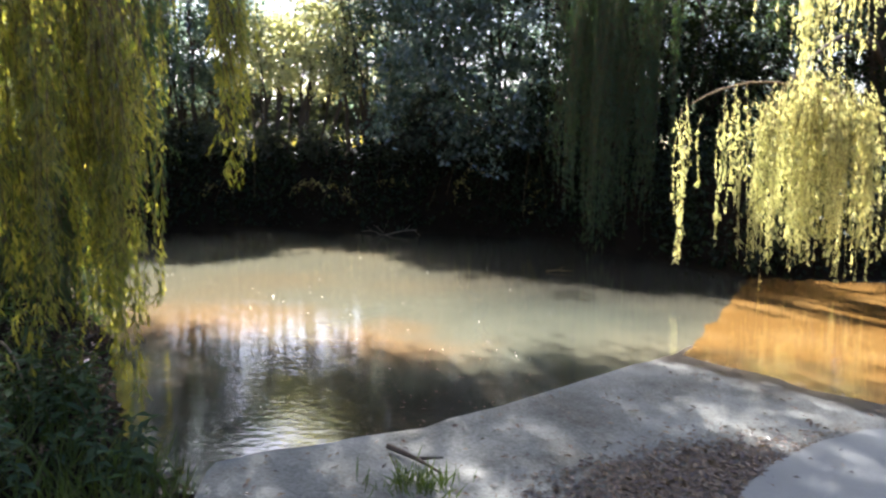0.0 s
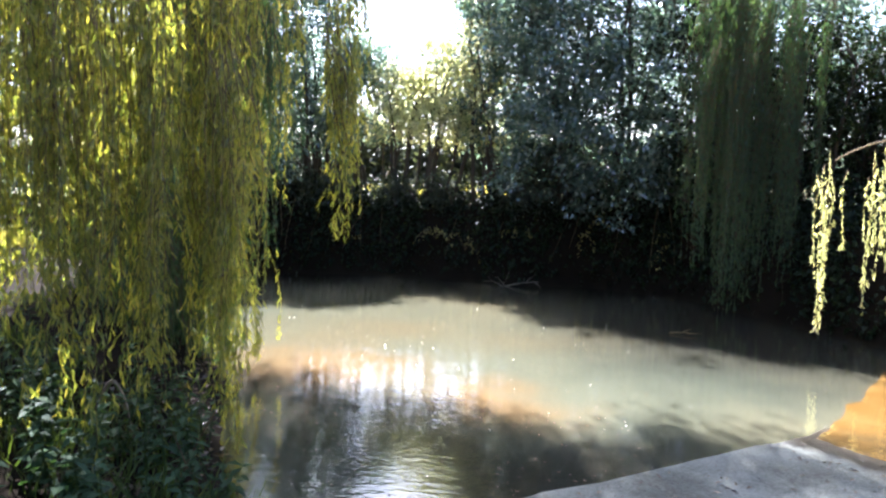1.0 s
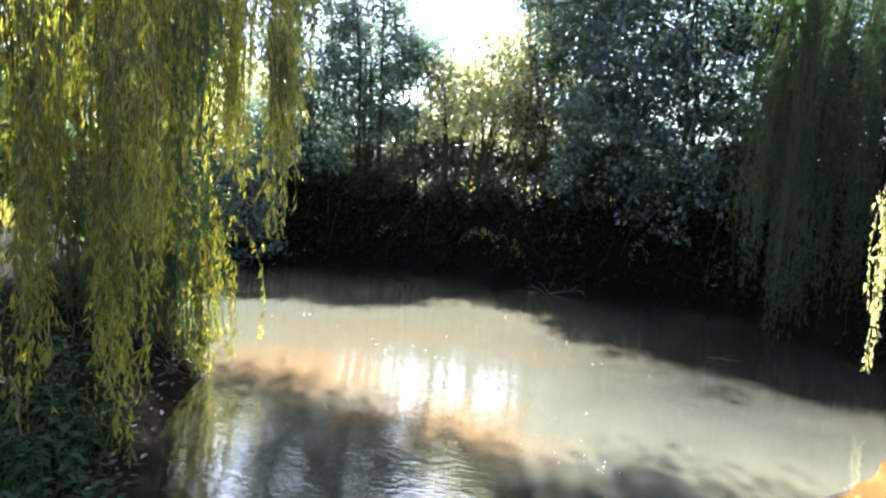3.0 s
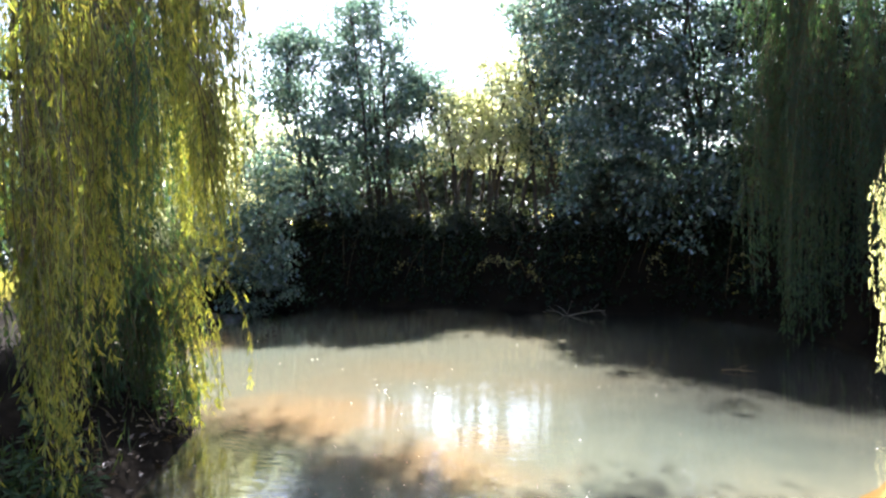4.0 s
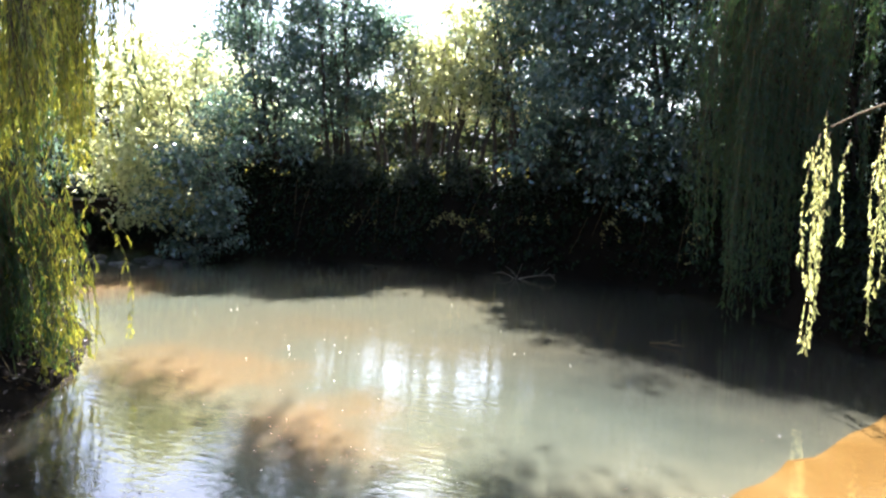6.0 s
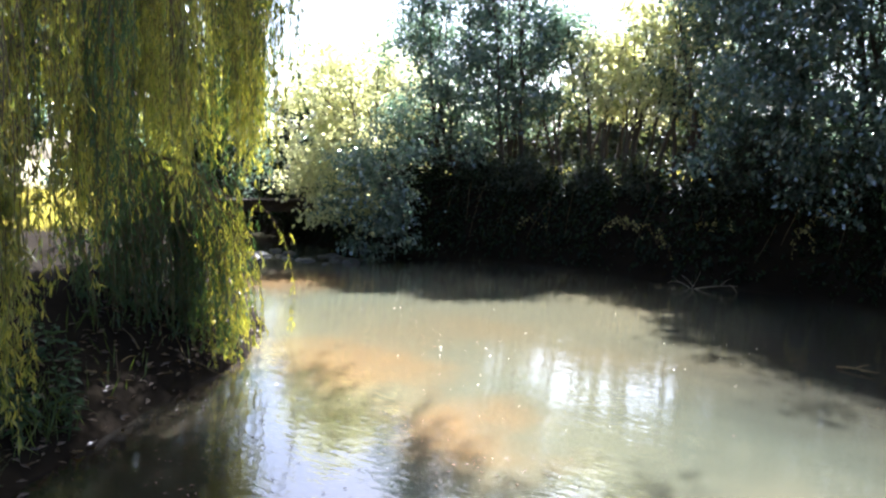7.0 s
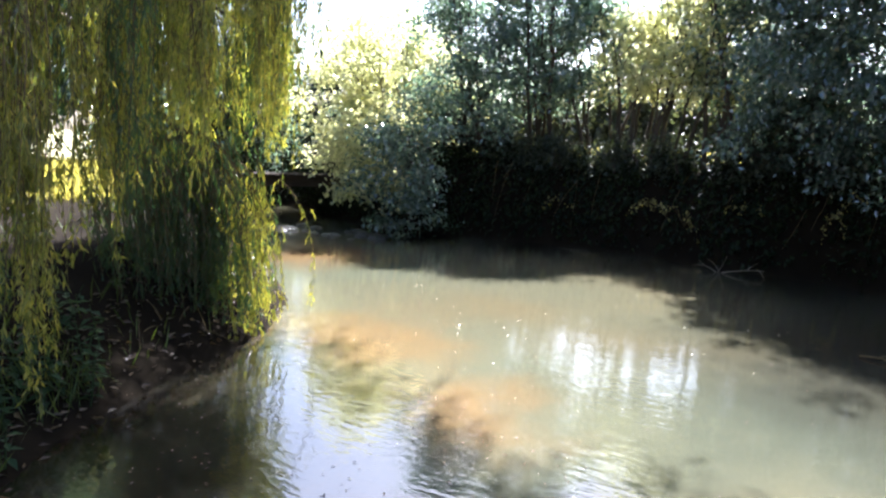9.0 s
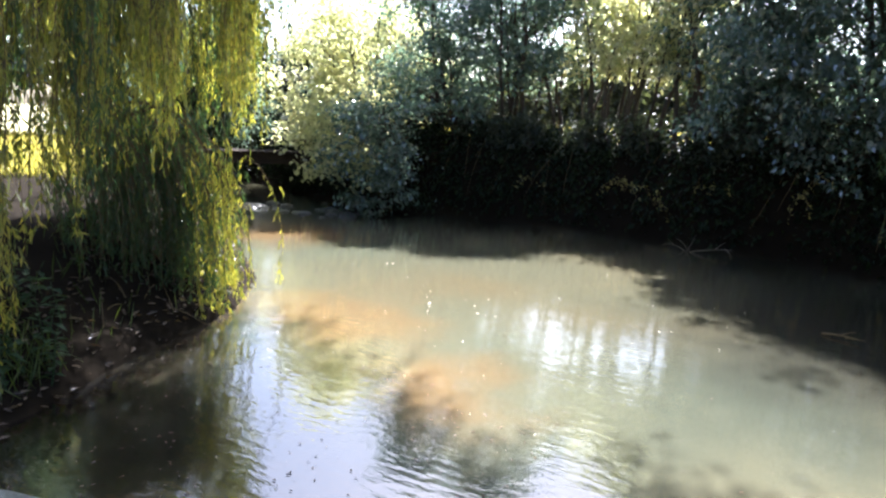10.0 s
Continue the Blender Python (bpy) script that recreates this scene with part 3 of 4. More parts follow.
def right_willow():
    o, org = tree_root("willow_tree", 8.3, 12.8, "weeping willow leaning over the ford, one bough sunlit", "willows")
    trunk = np.array([[0, 0, -0.2], [-0.1, 0, 0.8], [-0.35, -0.1, 1.9], [-0.5, -0.2, 3.0]])
    v, f = tube(trunk, [0.45, 0.34, 0.3, 0.22], 14)
    part("trunk", v, f, BARK, o, "thick dark trunk", smooth=True)
    fork = org + trunk[-1]
    limbs(o, org, fork, [(4.3, 8.9, 5.2), (3.1, 12.1, 5.6), (3.9, 13.2, 5.6), (5.3, 9.3, 5.0), (7.4, 12.6, 5.4), (2.8, 13.4, 5.8), (5.0, 13.5, 6.4)], 0.12)
    limbs(o, org, org + trunk[2], [(4.6, 9.3, 2.55)], 0.07)
    v, f = tube(bent((4.9, 9.4, 2.55), (3.35, 9.2, 2.35), 0.18, 9, 0.02), np.linspace(0.025, 0.008, 9), 5)
    part("limb", v - org, f, TWIG, o)
    # curtain over the pond, shade put into its leaf colour
    for x, y, top, low_z, n, sp in [
            (2.65, 12.1, 5.3, 0.6, 12, 0.2), (2.95, 11.95, 5.3, 0.1, 14, 0.2), (3.2, 12.2, 5.3, 0.2, 13, 0.22), (3.45, 12.2, 5.2, 0.5, 12, 0.25), (3.75, 12.3, 5.2, 0.4, 10, 0.2), (4.1, 12.5, 5.2, 0.7, 10, 0.2), (3.8, 13.4, 4.7, 0.6, 12, 0.25),
            (2.7, 12.8, 5.8, 1.2, 9, 0.3), (4.4, 14.0, 4.9, 0.9, 9, 0.4), (4.9, 13.7, 4.8, 1.2, 9, 0.4), (5.6, 14.0, 4.9, 1.2, 9, 0.45), (6.2, 13.6, 4.8, 1.3, 9, 0.45),
            (7.0, 13.4, 5.4, 1.3, 9, 0.5), (8.0, 12.6, 5.4, 1.4, 9, 0.5), (9.2, 12.0, 5.4, 1.3, 9, 0.5), (3.4, 13.9, 5.8, 1.8, 9, 0.4)]:
        for k in range(4):
            c = np.array([x, y, top * rng.uniform(0.62, 1.05)]) + rng.normal(size=3) * np.array([sp, sp, 0]) * 0.7
            out = unit(np.array([x - 8.0, y - 12.8, 0.0]))
            add_spray(o, org, [WILLOW_SHADED, TWIG], c, max(c[2] - low_z * rng.uniform(0.8, 1.3), 0.6), sp * 0.16, n, out, bow=rng.uniform(0.1, 0.35), leaf=0.065, gap=0.026, shoot=0.08)
    # sunlit bough over the ford: a domed spray with a thin arm at its side
    for k in range(44):
        a, r = rng.uniform(0, 6.28), rng.random() ** 0.6
        x, y = 4.78 + 0.74 * r * math.cos(a), 8.95 + 0.4 * r * math.sin(a)
        top = 2.62 - 0.42 * r * r
        add_spray(o, org, [WILLOW_LIT, TWIG], np.array([x, y, top]), top - rng.uniform(0.15, 0.6), 0.035, 8, np.array([0.5 * math.cos(a), 0.5 * math.sin(a), 0]), bow=0.22, leaf=0.05, gap=0.02, shoot=0.07)
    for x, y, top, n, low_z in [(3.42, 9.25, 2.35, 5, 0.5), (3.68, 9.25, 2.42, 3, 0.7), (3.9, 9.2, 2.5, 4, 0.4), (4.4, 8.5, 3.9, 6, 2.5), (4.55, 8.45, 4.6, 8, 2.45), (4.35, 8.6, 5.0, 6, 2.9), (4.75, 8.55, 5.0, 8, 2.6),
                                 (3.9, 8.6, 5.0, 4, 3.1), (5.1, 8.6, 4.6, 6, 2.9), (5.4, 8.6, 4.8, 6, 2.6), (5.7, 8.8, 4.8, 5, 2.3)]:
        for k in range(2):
            add_spray(o, org, [WILLOW_LIT, TWIG], np.array([x, y, top]) + rng.normal(size=3) * 0.07, top - low_z, 0.08, n, np.array([-0.2, -0.5, 0]), bow=0.2, leaf=0.052, gap=0.02, shoot=0.07)


right_willow()


def bush_tree(x, y, height, radius, low, label, leafmat, count, name="hedge_tree", group="bank trees", leaf=0.115, lean=(0, 0)):
    """A bushy tree: several stems, clumps of leaves in an uneven crown with gaps."""
    o, org = tree_root(name, x, y, label, group)
    rad = np.array([radius * 1.15, radius * 0.7, (height - low) * 0.5])
    mid = org * np.array([1, 1, 0]) + np.array([lean[0], lean[1], (height + low) * 0.5])
    k = int(count / 185)
    hh = rng.uniform(-1, 1, k)
    prof = np.where(hh < 0, 0.78 + 0.22 * np.cos(hh * 1.6), np.sqrt(np.maximum(1 - np.abs(hh * 0.97) ** 2.2, 0.02)))
    ang = rng.uniform(0, 2 * np.pi, k)
    r = rng.uniform(0.1, 1.0, k) ** 0.5 * prof
    r = r * (0.92 + 0.3 * np.sin(ang * 3 + x) * np.sin(hh * 5 + y) + 0.28 * rng.normal(size=k))
    c = mid + np.stack([np.cos(ang) * r, np.sin(ang) * r, hh + rng.normal(size=k) * 0.1], -1) * rad
    c[:, 2] = np.maximum(c[:, 2], 0.12)
    stems = []
    for s in range(6):
        t = mid + unit(rng.normal(size=3)) * rad * 0.7
        t[2] = mid[2] + rad[2] * rng.uniform(0.2, 0.75)
        stem = bent(org + np.array([rng.normal() * 0.4, rng.normal() * 0.15, -0.15]), t, 0.16, 10, 0.1)
        stems.append(stem)
        v, f = tube(stem, np.linspace(0.05 * rng.uniform(0.5, 1.3), 0.012, 10), 7)
        part("trunk" if s == 0 else "stem", v - org, f, BARK, o, smooth=True)
    pts = np.concatenate(stems)
    twigs, P, W, S = [], [], [], []
    for q in c:
        near = pts[np.argmin(np.linalg.norm(pts - q + np.array([0, 0, 0.5]), axis=1))]
        twigs.append(tube(bent(near, q, 0.08, 5, 0.05), np.linspace(0.014, 0.004, 5), 3))
        n = int(rng.uniform(45, 115))
        P.append(q + rng.normal(size=(n, 3)) * np.array([0.22, 0.22, 0.13]) * rng.uniform(0.6, 1.3))
        w = rng.normal(size=(n, 3)) + unit(q - mid) * 0.6
        w[:, 2] -= 0.35
        W.append(w)
        S.append(leaf * rng.uniform(0.55, 1.25, n))
    P, W, S = np.concatenate(P), np.concatenate(W), np.concatenate(S)
    up = rng.normal(size=P.shape) * 0.6 + np.array([0, 0, 1.0])
    P[:, 2] = np.maximum(P[:, 2], 0.06)
    v, f = leaf_cloud(P, W, S, 0.62, up)
    part("crown", v - org, f, leafmat, o)
    v, f = joined(twigs)
    tagged(part("twig", v - org, f, BARK, o), kind="stuff")
    return o


HL = "dark green bushy tree on the steep far bank"
DL = "tall dense bushy tree overhanging the far bank"
LB = "light leafy sunlit bush drooping over the water"
bush_tree(-8.3, 16.3, 4.4, 1.1, 0.9, LB, LIT_LEAF, 13000, lean=(-0.1, -1.3), name="bush", leaf=0.13)
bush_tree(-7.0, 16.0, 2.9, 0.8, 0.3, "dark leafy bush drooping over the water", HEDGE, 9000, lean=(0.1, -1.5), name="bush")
bush_tree(-9.6, 16.9, 4.9, 1.25, 1.2, LB, LIT_LEAF, 13000, lean=(0, -0.8), name="bush", leaf=0.13)
# raised trees, the middle one added, to block sky reflected in the water
bush_tree(-15.5, 14.0, 9.0, 2.3, 1.0, "leafy tree beyond the meadow", HEDGE, 34000, leaf=0.2)
bush_tree(-15.5, 10.6, 10.0, 2.5, 2.4, "tall leafy tree added beyond the meadow to block the sky", HEDGE, 40000, leaf=0.26)
bush_tree(-17.0, 7.0, 10.0, 2.8, 1.0, "leafy tree beyond the meadow", HEDGE, 36000, leaf=0.28)
# bushes and thickets added to block bright sky along the stream
for bx, by in ((-12.0, 17.6), (-13.6, 16.0), (-15.5, 17.6)):
    bush_tree(bx, by, 3.8, 1.0, 0.15, "dark bush added over the narrow stream to block the sky", SHADED_IVY, 12000, name="bush", lean=(0, -0.3))
bush_tree(-17.5, 19.0, 4.6, 2.4, 0.1, "dark thicket added upstream to block the sky over the stream", SHADED_IVY, 40000, name="bush", leaf=0.2)
bush_tree(-16.0, 16.6, 4.0, 1.6, 0.1, "dark thicket added upstream to block the sky over the stream", SHADED_IVY, 26000, name="bush", leaf=0.18)
bush_tree(-14.5, 17.0, 4.8, 1.8, 1.0, "leafy tree beyond the meadow", HEDGE, 20000)
bush_tree(-8.9, 17.7, 4.7, 1.5, 1.6, "pale sunlit bushy tree on the far bank", LIT_LEAF, 24000)
bush_tree(-10.6, 18.4, 5.4, 1.6, 1.4, "pale sunlit bushy tree on the far bank", LIT_LEAF, 26000)
bush_tree(-6.8, 16.9, 6.2, 1.2, 2.3, HL, HEDGE, 27000, lean=(0, -0.6))
bush_tree(-5.5, 17.2, 7.0, 1.25, 2.9, "dark bushy tree with some reddish dying leaves", HEDGE, 30000)
bush_tree(-4.3, 17.3, 5.2, 1.0, 3.2, HL, HEDGE, 12000)
bush_tree(-3.3, 17.4, 4.7, 0.95, 3.2, "thin low tree with gaps, on the far bank", LIT_LEAF, 7000)
bush_tree(-2.3, 17.2, 5.4, 0.95, 3.1, "sunlit slender tree on the far bank", LIT_LEAF, 13000)
bush_tree(-1.4, 16.8, 6.2, 0.75, 3.0, "sunlit slender tree on the far bank", LIT_LEAF, 10000)
bush_tree(-0.8, 17.0, 7.9, 1.15, 2.8, HL, HEDGE, 38000)
bush_tree(0.4, 16.7, 8.8, 1.5, 2.2, DL, HEDGE, 54000, lean=(0, -0.6))
bush_tree(1.7, 16.4, 8.6, 1.6, 1.6, DL, HEDGE, 54000, lean=(0, -0.7))
bush_tree(3.5, 16.2, 7.3, 1.9, 1.4, HL, HEDGE, 46000)
bush_tree(5.8, 16.0, 7.2, 2.0, 0.9, HL, HEDGE, 40000)
bush_tree(8.2, 16.2, 7.4, 2.4, 1.0, HL, HEDGE, 40000)
bush_tree(7.8, 13.0, 4.6, 1.6, 0.7, "dark thicket behind the ford", SHADED_IVY, 30000, name="bush")
bush_tree(4.5, 13.7, 4.8, 1.1, 0.5, "dark thicket behind the willow curtain", SHADED_IVY, 20000, name="bush")
bush_tree(3.3, 14.9, 5.4, 1.1, 0.6, "dark thicket behind the willow curtain", SHADED_IVY, 18000, name="bush")
bush_tree(5.9, 13.7, 4.4, 1.2, 0.5, "dark thicket behind the willow curtain", SHADED_IVY, 18000, name="bush")
bush_tree(11.0, 13.0, 8.0, 2.4, 0.8, HL, HEDGE, 34000)
bush_tree(-13.0, 19.5, 5.4, 2.0, 1.2, HL, HEDGE, 24000)


def stuff_leaves(name, label, category, pts, way, size, aspect, mat, face=None):
    v, f = leaf_cloud(pts, way, size, aspect, face)
    return tagged(new(name, mesh_from(name, v, f, [mat])), label, category, kind="stuff")


# low shrubs along the crest, with gaps to the field
for x, w, h in [(-7.6, 0.7, 2.9), (-6.4, 0.5, 2.4), (-5.5, 0.4, 2.15), (-4.7, 0.4, 2.15), (-3.4, 0.3, 2.1), (-2.2, 0.4, 2.15), (-0.4, 0.4, 2.15), (0.3, 0.6, 2.9), (0.9, 0.7, 2.7), (2.2, 0.8, 2.8), (3.4, 0.8, 2.7)]:
    bush_tree(x, 16.75 - max(x - 1.5, 0) * 0.6 + (0.3 if x < -1 else -0.35), h, w, 1.5, "low dark shrub on the crest of the far bank", DULL, 7000, name="shrub", group="bank shrubs", leaf=0.09)

# undergrowth on the shaded bank faces
n = 150000
ux, uy = rng.uniform(-12, 9, n), rng.uniform(9.8, 18, n)
ud, uh, uw = shore_distance(ux, uy)
clump = np.sin(ux * 2.3) * np.sin(uy * 3.1 + ux) + 0.6 * np.sin(ux * 6.1 + 1.0)
keep = (ud > 0.02) & (ud < 1.5) & (uh > 1.1) & (clump + rng.normal(size=n) * 0.5 > -0.6)
ux, uy = ux[keep], uy[keep]
uz = ground_height(ux, uy) + rng.random(len(ux)) ** 2 * 0.3 * (1 + np.sin(ux * 5) * np.sin(uy * 6 + ux * 2))
w = np.stack([rng.normal(size=len(ux)) * 0.7, rng.normal(size=len(ux)) * 0.4 - 0.6, -0.8 + rng.normal(size=len(ux)) * 0.4], -1)
stuff_leaves("bank_undergrowth", "ivy and brambles coloured as in shade on the steep earth bank", "undergrowth", np.stack([ux, uy, uz], -1), w, rng.uniform(0.06, 0.15, len(ux)), 0.7, SHADED_IVY)

# trailing stems down the bank
for k in range(22):
    x = rng.uniform(-7.5, 3.0)
    y0 = np.interp(x, [-7.5, -4.5, -2.2, 1.0, 3.0], [15.7, 16.45, 16.3, 15.6, 14.3])
    a = np.array([x, y0 + 0.55, 1.7])
    b = a + np.array([rng.normal() * 0.35, -0.65, -rng.uniform(0.7, 1.6)])
    v, f = tube(bent(a, b, 0.12, 8, 0.08), np.linspace(0.012, 0.004, 8), 4)
    st = new("trailing_stem", mesh_from("trailing_stem", v, f, [TWIG]))
    tagged(st, "thin brown stem trailing down the bank", "stem", "trailing stems")

# grass and weeds on the near left bank
n = 70000
ux, uy = rng.uniform(-9, -0.7, n), rng.uniform(0.5, 11, n)
ud, uh, uw = shore_distance(ux, uy)
keep = (ud > 0.12) & ~in_slab(ux + 0.05, uy) & (np.sin(ux * 3.3 + uy) * np.sin(uy * 2.7 - ux) + rng.normal(size=n) * 0.6 > -0.1) & ((uy < 5.2) | (rng.random(n) < 0.12))
ux, uy = ux[keep], uy[keep]
w = np.stack([rng.normal(size=len(ux)) * 0.45, rng.normal(size=len(ux)) * 0.45, np.ones(len(ux))], -1)
stuff_leaves("bank_grass", "rough green grass on the shaded near bank", "grass", np.stack([ux, uy, ground_height(ux, uy) - 0.01], -1), w, rng.uniform(0.08, 0.3, len(ux)), 0.045, GRASS)
n = 60000
ux, uy = rng.uniform(-14, -5, n), rng.uniform(6, 14, n)
ud, uh, uw = shore_distance(ux, uy)
keep = (ud > 1.6) & (np.hypot(ux + 4.3, uy - 5.9) > 2.0)
ux, uy = ux[keep], uy[keep]
w = np.stack([rng.normal(size=len(ux)) * 0.4, rng.normal(size=len(ux)) * 0.4, np.ones(len(ux))], -1)
stuff_leaves("meadow_grass", "sunlit straw-coloured meadow grass beyond the bank", "grass", np.stack([ux, uy, ground_height(ux, uy) - 0.01], -1), w, rng.uniform(0.08, 0.22, len(ux)), 0.06, DRY)
# the field edge behind the far trees
n = 50000
ux, uy = rng.uniform(-12, 4, n), rng.uniform(17.4, 24, n)
w = np.stack([rng.normal(size=n) * 0.4, rng.normal(size=n) * 0.4, np.ones(n)], -1)
stuff_leaves("field_grass", "long sunlit grass at the edge of the field", "grass", np.stack([ux, uy, ground_height(ux, uy) - 0.01], -1), w, rng.uniform(0.12, 0.35, n), 0.06, DRY)


def nettle(x, y, h):
    """A leafy weed: stem with pairs of toothed-looking leaves."""
    z = float(ground_height(np.array([x]), np.array([y]))[0])
    o = new("nettle_plant")
    o.location = (x, y, z)
    tagged(o, "green nettle with drooping pointed leaves on the bank", "weed", "nettles")
    top = np.array([rng.normal() * 0.08, rng.normal() * 0.08, h])
    stem = bent((0, 0, -0.03), top, 0.02, 8, 0.03)
    v, f = tube(stem, np.linspace(0.006, 0.002, 8), 4)
    part("stem", v, f, NETTLE, o)
    P, W = [], []
    for k in range(2, int(h / 0.045)):
        q = stem[0] + (stem[-1] - stem[0]) * (k * 0.045 / h)
        a0 = k * 1.57 + rng.normal() * 0.3
        for s in range(2):
            a = a0 + s * math.pi
            P.append(q)
            W.append((math.cos(a), math.sin(a), -0.15 + rng.normal() * 0.2))
    if P:
        v, f = leaf_cloud(np.array(P), np.array(W), rng.uniform(0.07, 0.13, len(P)), 0.5, np.tile([0, 0, 1.0], (len(P), 1)))
        part("foliage", v, f, NETTLE, o)


for k in range(110):
    a, b = rng.random(), rng.random()
    x, y = -1.3 - 1.7 * a - 0.4 * b, 3.3 + 2.0 * b + 0.5 * rng.normal() * 0.5
    d = shore_distance(np.array([x]), np.array([y]))[0][0]
    if d > 0.12 and not in_slab(np.array([x + 0.1]), np.array([y]))[0]:
        nettle(x, y, rng.uniform(0.2, 0.5))

# fallen leaves on the concrete, thick in one patch, and on the left bank
n = 11000
pa = rng.random(n) < 0.55
ux = np.where(pa, 1.5 + rng.normal(size=n) * 0.45, rng.uniform(-1, 7, n))
uy = np.where(pa, 3.8 + 0.38 * (ux - 1.5) + rng.normal(size=n) * 0.2, rng.uniform(1.5, 7, n))
on_road = np.zeros(n, bool)
for (ax, ay), (bx, by) in zip(ring, ring[1:] + ring[:1]):
    on_road ^= ((ay > uy) != (by > uy)) & (ux < (bx - ax) * (uy - ay) / (by - ay + 1e-12) + ax)
s_ = (2.45 - ux) * 0.80 + (6.35 - uy) * 0.60
ok = in_slab(ux, uy) & in_slab(ux - 0.05, uy + 0.06) & (s_ > 0.1) & (~on_road | (rng.random(n) < 0.03))
ux, uy = ux[ok], uy[ok]
w = np.stack([rng.normal(size=len(ux)), rng.normal(size=len(ux)), rng.normal(size=len(ux)) * 0.12], -1)
stuff_leaves("fallen_leaves", "brown and yellow fallen leaves on the concrete", "leaf litter", np.stack([ux, uy, slab_height(ux, uy) + 0.012], -1), w, 0.012 + 0.05 * rng.random(len(ux)) ** 2, 0.45, LITTER,
             np.tile([0, 0, 1.0], (len(ux), 1)) + rng.normal(size=(len(ux), 3)) * 0.25)
n = 3200
ux, uy = rng.uniform(-5, -1.2, n), rng.uniform(3.5, 9, n)
ud, uh, uw = shore_distance(ux, uy)
ok = (ud > 0.03) & (ud < 0.8)
ux, uy = ux[ok], uy[ok]
w = np.stack([rng.normal(size=len(ux)), rng.normal(size=len(ux)), rng.normal(size=len(ux)) * 0.2], -1)
stuff_leaves("bank_litter", "brown dead leaves and twigs along the waterline", "leaf litter", np.stack([ux, uy, ground_height(ux, uy) + 0.015], -1), w, rng.uniform(0.04, 0.1, len(ux)), 0.4, LITTER,
             np.tile([0, 0, 1.0], (len(ux), 1)) + rng.normal(size=(len(ux), 3)) * 0.4)

# specks and leaves afloat
n = 800
near = rng.random(n) < 0.5
ux = np.where(near, rng.uniform(-2.4, 1.0, n), rng.uniform(-8, 3.5, n))
uy = np.where(near, rng.uniform(4.2, 7.0, n), rng.uniform(5, 15, n))
ud, uh, uw = shore_distance(ux, uy)
ok = (ud < -0.1) & ~in_slab(ux, uy)
ux, uy = ux[ok], uy[ok]
w = np.stack([rng.normal(size=len(ux)), rng.normal(size=len(ux)), np.zeros(len(ux))], -1)
stuff_leaves("floating_leaves", "small pale leaves afloat on the pond", "floating leaf", np.stack([ux, uy, np.full(len(ux), 0.006)], -1), w, rng.uniform(0.01, 0.04, len(ux)), 0.35, LITTER, np.tile([0, 0, 1.0], (len(ux), 1)) + rng.normal(size=(len(ux), 3)) * 0.15)

# white specks on the lit water in place of the sun's glints
n = 300
ux, uy = rng.uniform(-5.5, 1.2, n), rng.uniform(6.0, 12.4, n)
ud, uh, uw = shore_distance(ux, uy)
ok = (ud < -0.3) & ~in_slab(ux, uy) & (np.sin(ux * 1.7 + 1) * np.sin(uy * 1.3) + rng.normal(size=n) * 0.5 > 0)
ux, uy = ux[ok], uy[ok]
w = np.stack([rng.normal(size=len(ux)), rng.normal(size=len(ux)), rng.normal(size=len(ux)) * 0.5], -1)
stuff_leaves("glint_specks", "tiny pale specks standing for glints on the pond", "floating seed", np.stack([ux, uy, np.full(len(ux), 0.008)], -1), w, 0.008 + 0.026 * rng.random(len(ux)) ** 3, 0.6, GLINT)


def stick(name, label, runs, mat, group=""):
    """A dead branch: each run is (start, end, bow, thick radius)."""
    o = new(name)
    org = np.array(runs[0][0])
    o.location = org
    tagged(o, label, "branch", group)
    for k, (a, b, sag, r) in enumerate(runs):
        v, f = tube(bent(a, b, sag, 10, 0.03), np.linspace(r, r * 0.35, 10), 6)
        part("stem" if k == 0 else "side_branch", v - org, f, mat, o)


stick("dead_branch", "pale bare dead branch half sunk at the foot of the bank", [
    ((-0.75, 15.3, -0.03), (0.02, 15.3, 0.12), 0.03, 0.011), ((-0.75, 15.3, 0.0), (-1.15, 15.3, 0.06), 0.07, 0.007), ((-0.72, 15.3, 0.0), (-0.6, 15.35, 0.3), -0.02, 0.007),
    ((-0.72, 15.3, 0.05), (-0.9, 15.25, 0.22), 0.03, 0.007), ((-0.25, 15.3, 0.1), (-0.08, 15.25, 0.24), 0.01, 0.006), ((-0.1, 15.3, 0.12), (0.06, 15.2, -0.02), 0.03, 0.007),
    ((-0.95, 15.3, 0.1), (-1.05, 15.25, 0.2), 0.0, 0.004)], PALE)
stick("floating_branch", "short reddish broken branch afloat in the shade", [((1.9, 10.8, 0.012), (2.25, 10.7, 0.03), 0.01, 0.014), ((2.05, 10.76, 0.02), (2.2, 10.84, 0.07), 0.01, 0.008), ((2.12, 10.74, 0.02), (2.3, 10.62, 0.05), 0.0, 0.007)], TWIG)
stick("bare_stick", "dry brown stick lying on the concrete by the edge", [((-0.17, 4.08, 0.16), (0.12, 3.74, 0.155), 0.01, 0.018), ((0.0, 3.9, 0.16), (0.14, 3.93, 0.15), 0.0, 0.012)], BARK)
stick("dead_branch", "dry leaning brown stem on the near bank", [((-1.98, 4.2, 0.1), (-1.75, 4.3, 0.6), 0.03, 0.008), ((-1.9, 4.23, 0.25), (-2.05, 4.3, 0.5), 0.0, 0.006)], TWIG)
stick("dead_branch", "bowed bare stem under the willow", [((-2.7, 4.6, 0.5), (-2.3, 4.35, 0.35), 0.25, 0.012)], PALE)



